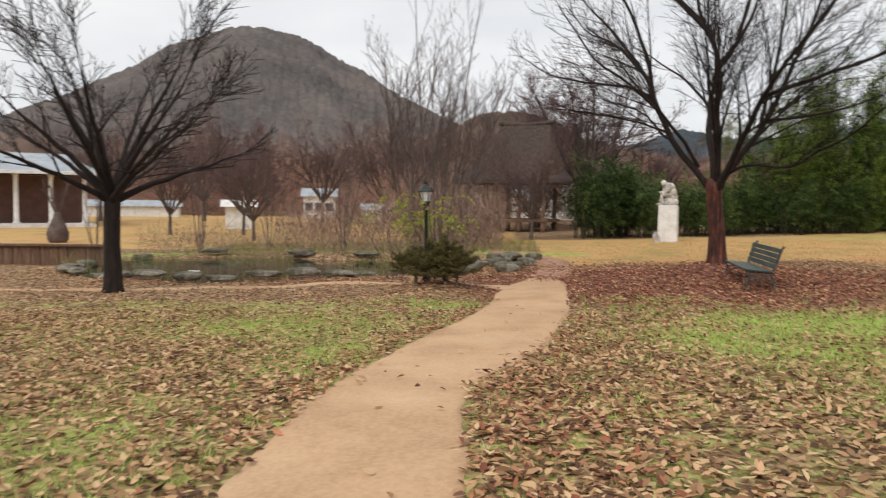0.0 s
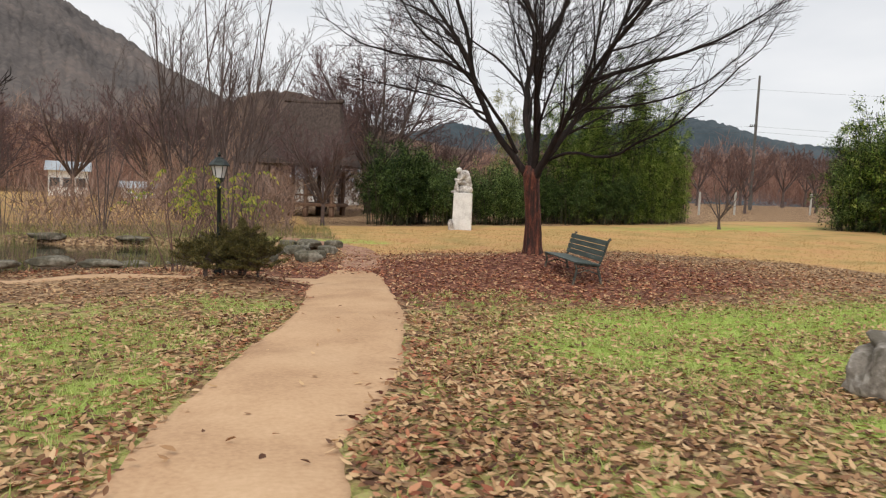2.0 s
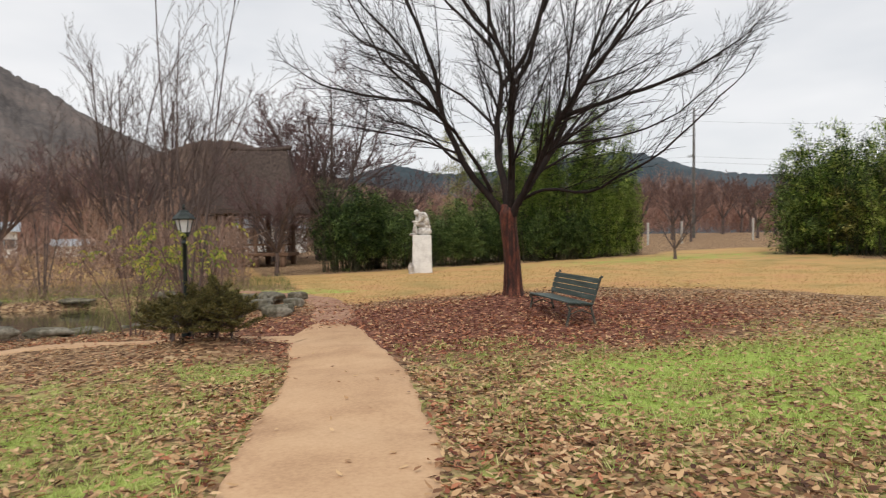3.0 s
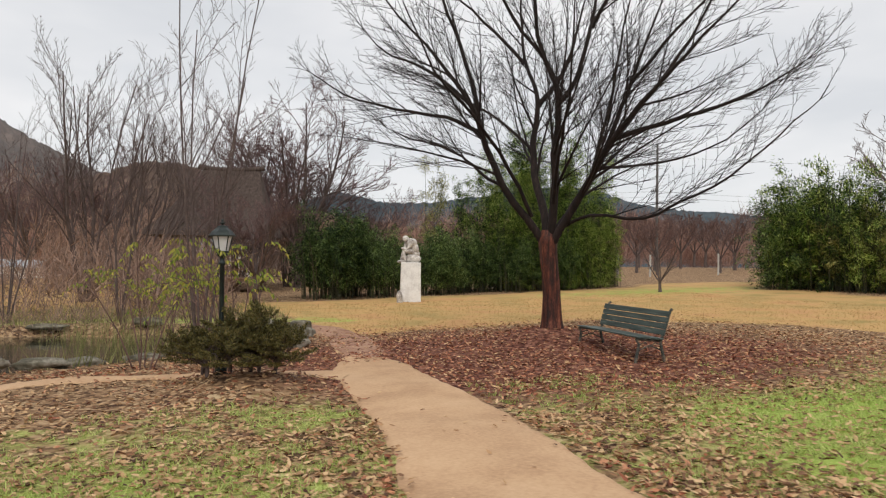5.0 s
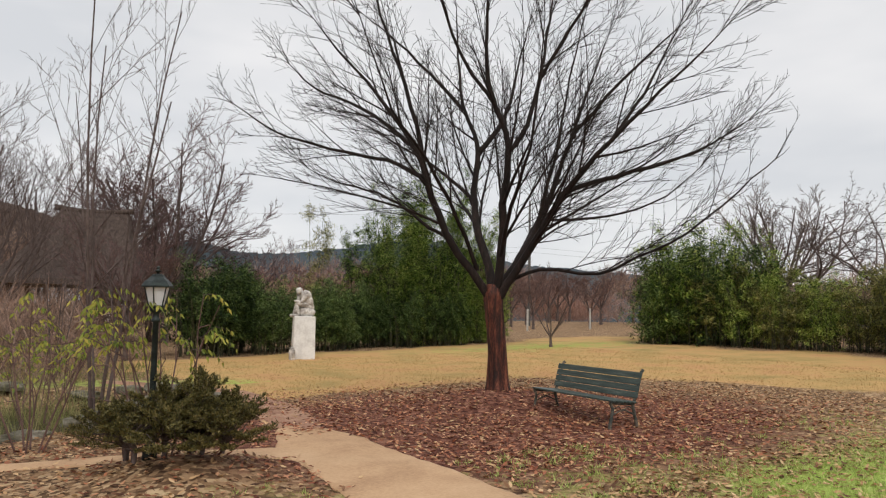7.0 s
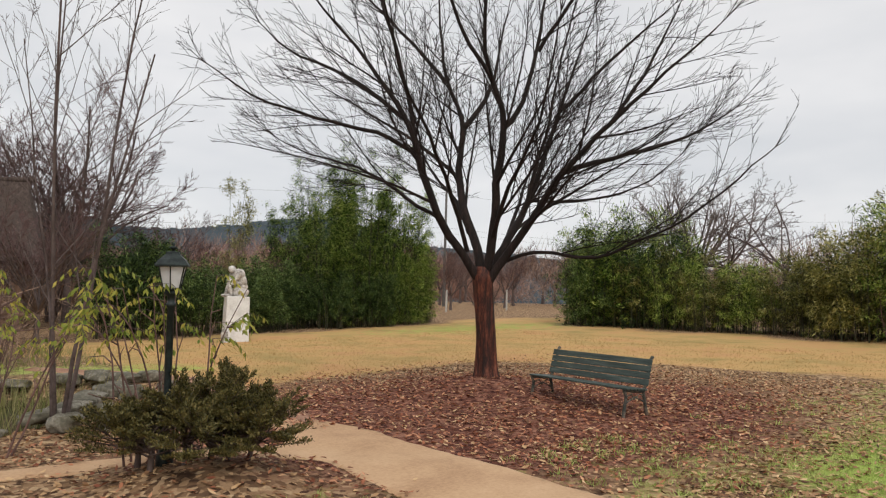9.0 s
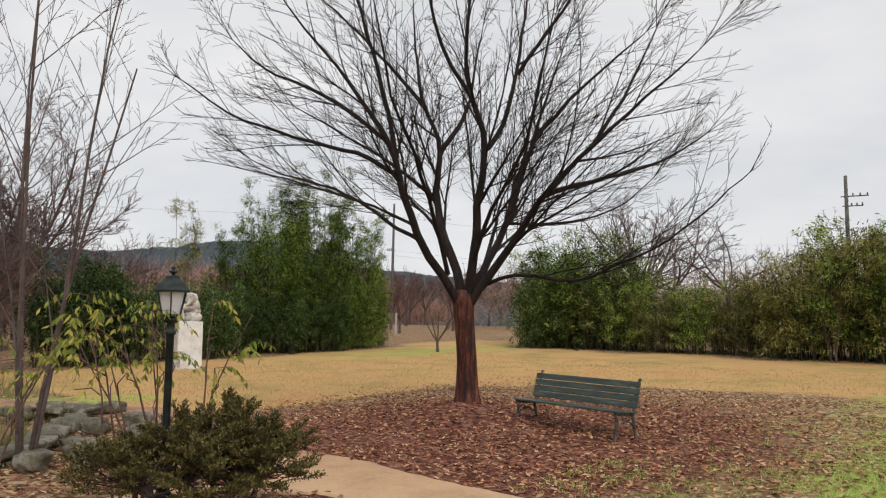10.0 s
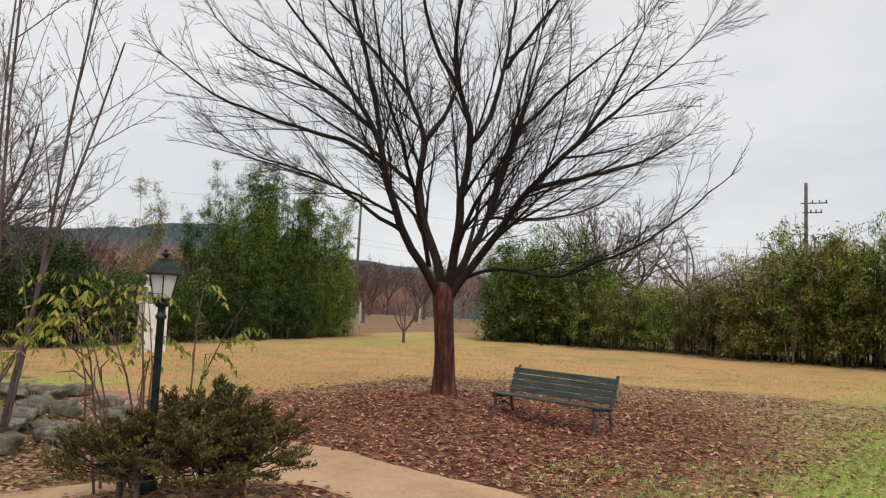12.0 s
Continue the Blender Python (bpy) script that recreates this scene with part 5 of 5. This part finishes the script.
# ---- statue ----
def statue():
    x, y = 7.98, 32.9
    z = float(land(x, y))
    bm = box(-0.43, -0.43, -0.15, 0.43, 0.43, 1.62, 0.02)
    for v in bm.verts:
        if v.co.z > 1:
            v.co.x *= 0.93
            v.co.y *= 0.93
    me = bpy.data.meshes.new("pedestal")
    bm.to_mesh(me)
    bm.free()
    me.materials.append(M_WHITE)
    ped = tagged(new("pedestal", me), "tall white painted block pedestal on the lawn", "pedestal")
    ped.matrix_basis = Matrix.Translation((x, y, z)) @ Matrix.Rotation(radians(-17), 4, "Z")
    bm = bmesh.new()
    # seated figure bent over its knee, facing -x
    def blob(c, s, rx=0.0, ry=0.0):
        m = Matrix.Translation(c) @ Euler((radians(rx), radians(ry), 0)).to_matrix().to_4x4() @ Matrix.Diagonal((*s, 1))
        bmesh.ops.create_icosphere(bm, subdivisions=3, radius=1, matrix=m)
    blob((0.08, 0, 0.16), (0.3, 0.28, 0.2))
    blob((0.14, 0, 0.33), (0.2, 0.2, 0.15))
    blob((0.13, 0, 0.56), (0.16, 0.21, 0.3), 0, -18)
    blob((0.03, 0, 0.76), (0.2, 0.25, 0.2), 0, -30)
    blob((-0.2, 0.0, 0.92), (0.12, 0.1, 0.13), 0, -25)
    blob((-0.1, 0.13, 0.42), (0.24, 0.09, 0.1), 0, 8)
    blob((-0.1, -0.13, 0.43), (0.24, 0.09, 0.1), 0, 8)
    blob((-0.29, 0.13, 0.22), (0.075, 0.08, 0.24), 0, 8)
    blob((-0.26, -0.13, 0.2), (0.075, 0.08, 0.24), 0, -10)
    blob((-0.35, 0.13, 0.03), (0.14, 0.07, 0.06))
    blob((-0.33, -0.13, 0.03), (0.14, 0.07, 0.06))
    blob((-0.07, 0.2, 0.66), (0.07, 0.07, 0.2), 0, 30)
    blob((-0.07, -0.2, 0.66), (0.07, 0.07, 0.2), 0, 30)
    blob((-0.2, 0.12, 0.66), (0.06, 0.06, 0.22), 0, 6)
    blob((-0.22, -0.14, 0.52), (0.18, 0.06, 0.06), 0, 10)
    for v in bm.verts:
        v.co += 0.03 * v.co.normalized() * noise.noise(v.co * 7)
    for f in bm.faces:
        f.smooth = True
    me = bpy.data.meshes.new("statue")
    bm.to_mesh(me)
    bm.free()
    me.materials.append(M_STATUE)
    st = tagged(new("statue", me), "stained pale stone statue of a seated figure on its pedestal", "statue")
    st.matrix_basis = Matrix.Translation((x, y, z + 1.61)) @ Matrix.Rotation(radians(-12), 4, "Z") @ Matrix.Diagonal((1.12, 1.12, 1.08, 1))
    stone("small_stone_post", at(7.35, 32.4, 10), (0.24, 0.24, 0.62), "small pale stone at the pedestal's foot", M_STATUE, seed=77)


statue()


# ---- pavilion ----
def pavilion():
    m = Matrix.Translation((1.15, 45.3, float(land(1.2, 45)))) @ Matrix.Rotation(radians(-16), 4, "Z")
    t = thing("pavilion", m, "open timber pavilion with tall dark thatched roof", "pavilion")
    a, b = 3.5, 2.5
    eave, top = 3.15, 6.6
    bm = bmesh.new()
    rings = []
    for f in (0.0, 0.03, 0.25, 0.5, 0.75, 1.0):
        ca, cb = a * (1 - f) + 1.55 * f, b * (1 - f) + 0.12 * f
        z = eave - 0.2 * (f == 0) + (top - eave) * (f ** 1.25)
        row = []
        for k in range(40):
            q = 2 * math.pi * k / 40
            c, s = math.cos(q), math.sin(q)
            e = 1 / max(abs(c), abs(s)) if f < 2 else 1
            e = 1 + (e - 1) * 0.75
            row.append(bm.verts.new((ca * c * e + 0.75 * f, cb * s * e, z + 0.1 * (e - 1) * (1 - f) + 0.03 * noise.noise(Vector((c * 4, s * 4, f * 3))))))
        rings.append(row)
    for r0, r1 in zip(rings, rings[1:]):
        for k in range(40):
            bm.faces.new((r0[k], r0[(k + 1) % 40], r1[(k + 1) % 40], r1[k]))
    bm.faces.new(rings[-1])
    bm.faces.new(rings[0][::-1])
    roof = part("roof", bm, M_ROOF, t, "dark weathered roof")
    cap = Tubes()
    cap.add([Vector((0.75 - 1.75 + 0.35 * k, 0, top + 0.02 + 0.16 * ((k - 5) / 5) ** 2)) for k in range(11)], [0.15] * 11, 8)
    part("ridge_cap", cap.mesh("ridge_cap", M_ROOF), None, roof)
    part("deck", box(-2.6, -1.8, 0.62, 2.6, 1.8, 0.8, 0.02), M_WOOD, t)
    for sx in (-2.3, -0.8, 0.8, 2.3):
        for sy in (-1.6, 1.6):
            post = part("post", lathe([(0.17, -0.3), (0.17, 0.62), (0.12, 0.63), (0.115, 3.2)], 10), M_WOOD, t)
            post.location = (sx, sy, 0)
    for sy in (-1.7, 1.7):
        part("beam", box(-2.5, sy - 0.09, 2.95, 2.5, sy + 0.09, 3.15, 0.01), M_WOOD, t)
        part("rail", box(-2.5, sy - 0.04, 1.2, 2.5, sy + 0.04, 1.28, 0.01), M_WOOD, t)


pavilion()


# ---- buildings across the lawn ----
def hall():
    m = Matrix.Translation((-40.0, 45.0, float(land(-38, 46)))) @ Matrix.Rotation(radians(36), 4, "Z")
    t = thing("hall", m, "long red-brown hall with pale grey roof and white porch columns", "building")
    part("wall", box(-14, 0.0, -0.3, 11.2, 7.0, 3.75, 0.02), M_BRICK_WALL, t)
    part("plinth", box(-14.4, -2.6, -0.3, 11.6, -0.004, 0.28, 0.03), M_WHITE, t)
    bm = bmesh.new()
    vs = [bm.verts.new(p) for p in ((-15, -3.0, 3.95), (12, -3.0, 3.95), (12, 8, 3.95), (-15, 8, 3.95), (-13, 2.5, 5.5), (10, 2.5, 5.5))]
    for f in ((0, 1, 5, 4), (2, 3, 4, 5), (1, 2, 5), (3, 0, 4), (3, 2, 1, 0)):
        bm.faces.new([vs[i] for i in f])
    roof = part("roof", bm, M_TIN, t)
    part("fascia", box(-15.05, -3.06, 3.76, 12.05, -2.9, 3.99, 0.02), M_WHITE, roof)
    for k in range(11):
        c = part("column", lathe([(0.24, 0.25), (0.24, 0.4), (0.17, 0.45), (0.15, 3.6), (0.22, 3.68), (0.22, 3.8)], 12), M_WHITE, t)
        c.location = (-10.6 + 2.15 * k, -2.3, 0)


def cottage(m, sx, sy, h, label, roof_mat, name="house", windows=3):
    t = thing(name, m, label, "house", "white houses across the lawn")
    part("wall", box(-sx, -sy, -0.3, sx, sy, h, 0.02), M_WHITE, t)
    bm = bmesh.new()
    o = 0.35
    vs = [bm.verts.new(p) for p in ((-sx - o, -sy - o, h + 0.003), (sx + o, -sy - o, h + 0.003), (sx + o, sy + o, h + 0.003), (-sx - o, sy + o, h + 0.003), (-sx - o, 0, h + sy * 0.62), (sx + o, 0, h + sy * 0.62))]
    for f in ((0, 1, 5, 4), (2, 3, 4, 5), (1, 2, 5), (3, 0, 4), (3, 2, 1, 0)):
        bm.faces.new([vs[i] for i in f])
    part("roof", bm, roof_mat, t)
    for k in range(windows):
        x = -sx + 2 * sx * (k + 0.5) / windows
        w = part("window", box(x - 0.5, -sy - 0.04, 0.9, x + 0.5, -sy + 0.02, 1.9, 0.01), M_TIN, t)
        part("pane", box(x - 0.42, -sy - 0.06, 0.98, x + 0.42, -sy - 0.042, 1.82), M_DARK_GLASS, w)


hall()
cottage(at(-18.6, 50.5, 18), 0.95, 0.8, 1.6, "small white shed on the lawn", M_WHITE, "shed", 0)
cottage(at(-21.5, 84.0, 12), 1.8, 1.6, 2.6, "white house with tiled roof beyond the trees", M_TIN, windows=3)
cottage(at(-14.0, 86.0, 5), 2.6, 1.2, 1.1, "long low white outbuilding beyond the trees", M_TIN, windows=0)
cottage(at(-44.0, 82.0, 20), 5.5, 1.2, 1.2, "long low white outbuilding beyond the trees", M_TIN, windows=0)
cottage(at(4.5, 72.0, -10), 3.0, 2.0, 2.3, "white house behind the pavilion", M_TIN, windows=2)


def plank_wall():
    t = thing("plank_retaining_wall", at(-15.2, 22.4, 8), "low weathered plank wall at the pond's end", "wall")
    part("cap", box(-2.9, -0.14, 0.62, 2.9, 0.14, 0.7, 0.01), M_WOOD, t)
    for k in range(19):
        part("plank", box(-2.85 + 0.3 * k, -0.05 + 0.012 * (k % 3), -0.4, -2.57 + 0.3 * k, 0.05 + 0.012 * (k % 3), 0.615, 0.008), M_WOOD, t)


plank_wall()


def wrapped_tree():
    t = thing("wrapped_tree", at(-21.2, 33.2), "young bare tree with its dark base wrapped for winter", "tree")
    part("wrapping", lathe([(0.3, -0.1), (0.48, 0.15), (0.5, 0.5), (0.36, 0.9), (0.2, 1.2), (0.14, 1.5)], 14), M_TWIG, t)
    limbs, twigs = Tubes(), Tubes()
    RNG.seed(17)
    for s in range(5):
        limb((limbs, twigs), Vector((0, 0, 1.3)), Vector((math.cos(s * 1.26) * 0.45, math.sin(s * 1.26) * 0.45, 1)), 1.7, 0.06, 0, K_THIN)
    part("limb", limbs.mesh("limb", M_TWIG), None, t)
    part("twig_crown", twigs.mesh("twig_crown", M_TWIG), None, t)["kind"] = "stuff"


wrapped_tree()


# ---- poles, wires, fence ----
def utility_pole(x, y, height, label, arms, turn):
    t = thing("utility_pole", at(x, y, turn), label, "utility pole", "utility poles")
    part("pole", lathe([(0.17, -0.3), (0.15, 0.0), (0.12, height * 0.6), (0.095, height), (0.02, height + 0.02)], 10), M_POLE, t)
    for z, half in arms:
        arm = part("crossarm", box(-half * 0.25, -0.05, z - 0.03, half, 0.05, z + 0.03, 0.01), M_POLE, t)
        for k in range(3):
            i = part("insulator", lathe([(0.03, 0.03), (0.05, 0.07), (0.03, 0.11), (0.05, 0.15), (0.02, 0.2)], 8), M_POLE, arm)
            i.location = (half * (0.3 + 0.32 * k), 0, z)


utility_pole(41.9, 59.5, 12.1, "tall dark utility pole beyond the lawn", [(7.6, 0.7)], 100)
utility_pole(44.0, 20.8, 10.2, "utility pole with crossarms behind the bamboo", [(8.9, 1.2), (8.3, 0.9)], -75)


def wire(a, b, sag):
    pts = [Vector(a).lerp(Vector(b), s / 14) - Vector((0, 0, sag * 4 * (s / 14) * (1 - s / 14))) for s in range(15)]
    tb = Tubes()
    tb.add(pts, [0.008] * 15, 4)
    tagged(new("overhead_wire", tb.mesh("overhead_wire", M_POLE)), "thin dark overhead wire between poles", "wire", "overhead wires")


for dz in (8.2, 8.7, 12.0):
    wire((41.9, 59.5, dz + 0.6), (-20, 95, dz + 1.2), 1.1)
    wire((41.9, 59.5, dz + 0.6), (92, 34, dz + 1.2), 1.1)


def fence_post(m):
    t = thing("fence_post", m, "pale concrete fence post of the orchard", "fence post", "orchard fence posts")
    part("post", box(-0.06, -0.06, -0.3, 0.06, 0.06, 1.7, 0.015), M_PALE_POLE, t)
    return t


post = fence_post(at(24.5, 50.5, 10))
plant_copies(post, [(24.5 + 3.0 * k, 50.5 - 0.25 * k + 0.3 * math.sin(k * 2.1), 7 * k, 1.0) for k in (2, 3, 5, 8)])


# ---- fallen leaves and grass ----
def litter(name, label, mat, x, y, size, seed):
    rs = np.random.RandomState(seed)
    n = len(x)
    a = rs.uniform(0, 2 * math.pi, n)
    way = np.stack([np.cos(a), np.sin(a), rs.normal(0, 0.22, n)], 1)
    up = unit(np.stack([rs.normal(0, 0.35, n), rs.normal(0, 0.35, n), np.ones(n)], 1))
    onp = off_path(x, y) < 0
    p = np.stack([x, y, land(x, y) + rs.uniform(0.004, 0.03, n) + 0.022 * onp], 1)
    side = unit(np.cross(way, up))
    nor = np.cross(side, unit(way))
    L, Wd = (size * rs.uniform(0.7, 1.3, n))[:, None], (size * rs.uniform(0.32, 0.6, n))[:, None]
    curl = rs.uniform(-0.1, 0.4, n)[:, None]
    mid = p + way * L * 0.5
    v = np.stack([p, p + way * L * 0.3 + side * Wd * 0.5 + nor * Wd * curl, p + way * L * 0.72 + side * Wd * 0.36 + nor * Wd * curl,
                  p + way * L + nor * L * 0.1, p + way * L * 0.72 - side * Wd * 0.36 + nor * Wd * curl, p + way * L * 0.3 - side * Wd * 0.5 + nor * Wd * curl], 1).reshape(-1, 3)
    i = np.arange(n) * 6
    f = np.concatenate([np.stack([i, i + 1, i + 2, i + 3], 1), np.stack([i, i + 3, i + 4, i + 5], 1)])
    tagged(new(name, mesh_of(name, v, f, mat)), label, "leaves", kind="stuff")


def scatter(n, x0, x1, y0, y1, seed, density):
    rs = np.random.RandomState(seed)
    x, y = rs.uniform(x0, x1, n), rs.uniform(y0, y1, n)
    keep = rs.uniform(0, 1, n) < density(x, y)
    return x[keep], y[keep]


def patchy(x, y):
    return 0.5 + 0.25 * np.sin(1.9 * x + 0.8 * y) * np.sin(1.4 * y - 0.7 * x + 1) + 0.25 * np.sin(0.7 * x - 0.4) * np.sin(0.9 * y + 0.5 * x)


def tan_density(x, y):
    off = off_path(x, y)
    d = smooth(-0.1, 0.12, off) * (1 - 0.8 * green_amount(x, y)) * (1 - 0.9 * dry_amount(x, y)) * (0.35 + 0.85 * patchy(x, y))
    d = np.maximum(d, 0.005 * (off < 0))
    d = d * (1 - 0.5 * np.exp(-(np.hypot((x - 4.6) / 5.4, (y - 16.5) / 4.2)) ** 4))
    return d * (pond_d(x, y) > 1.08)


def red_density(x, y):
    off = off_path(x, y)
    core = np.exp(-(np.hypot((x - 5.0) / 6.4, (y - 16.6) / 5.2)) ** 3.2) * (0.6 + 0.6 * patchy(x, y))
    rim = 0.55 * np.exp(-((off - 0.22) / 0.25) ** 2) * (y < 14) + 0.6 * np.exp(-((off - 0.6) / 0.7) ** 2) * (x > 0.4) * (y < 9.5)
    tuft = 1 - 0.8 * np.exp(-((x - 5.6) ** 2 + (y - 17.4) ** 2) / 0.7)
    side = 0.8 * np.exp(-((y - 17.5) / 0.6) ** 2) * (x < 0)
    return np.maximum.reduce([core * tuft, rim, side]) * smooth(-0.12, 0.1, off + 0.4 * (y > 16.8)) * (1 - 0.9 * green_amount(x, y)) * (pond_d(x, y) > 1.08)


def thinning(x, y):
    """The litter, thinning out away from the walk."""
    return tan_density(x, y) * (1 - 0.85 * smooth(0, 5, np.maximum.reduce([1.5 - y, -9 - x, x - 10])))


x, y = scatter(290000, -14, 13, -6, 12, 50, thinning)
litter("fallen_leaves", "dry tan and brown leaves strewn over the ground", M_LEAF_TAN, x, y, 0.074, 51)
x, y = scatter(40000, -14, 14, 12, 23, 52, tan_density)
litter("scattered_leaves", "dry brown leaves thinning out on the grass", M_LEAF_TAN, x, y, 0.078, 53)
x, y = scatter(80000, -10, 13, 2, 23, 54, red_density)
litter("red_leaves", "red-brown leaves carpeting the ground under the tree", M_LEAF_RED, x, y, 0.075, 55)

def tufts(n, per, wide, seed, density):
    """Blades gathered in small tufts."""
    x, y = scatter(n, -7, 14, 2, 14, seed, density)
    rs = np.random.RandomState(seed + 1)
    big = np.repeat(rs.uniform(0.55, 1.35, len(x)), per)
    x, y = np.repeat(x, per) + rs.normal(0, wide, len(x) * per) * big, np.repeat(y, per) + rs.normal(0, wide, len(y) * per) * big
    keep = off_path(x, y) > 0.03
    return x[keep], y[keep], big[keep] * rs.uniform(0.4, 1.0, keep.sum())


x, y, h = tufts(26000, 14, 0.045, 60, lambda a, b: np.maximum(green_amount(a, b) ** 1.3, 0.3 * patchy(a, b) ** 2) * (off_path(a, b) > 0.1))
rs = np.random.RandomState(61)
blades("green_grass", "short bright green grass tufts", "grass", M_GRASS, x, y, 0.095 * h, rs.uniform(0.003, 0.007, len(x)), 62, 0.6)
x, y = scatter(60000, -4, 22, 12, 33, 63, lambda a, b: dry_amount(a, b) * (pond_d(a, b) > 1.1))
rs = np.random.RandomState(64)
blades("dry_lawn", "short straw-coloured winter lawn", "grass", M_STRAW, x, y, rs.uniform(0.03, 0.07, len(x)), rs.uniform(0.004, 0.009, len(x)), 65)
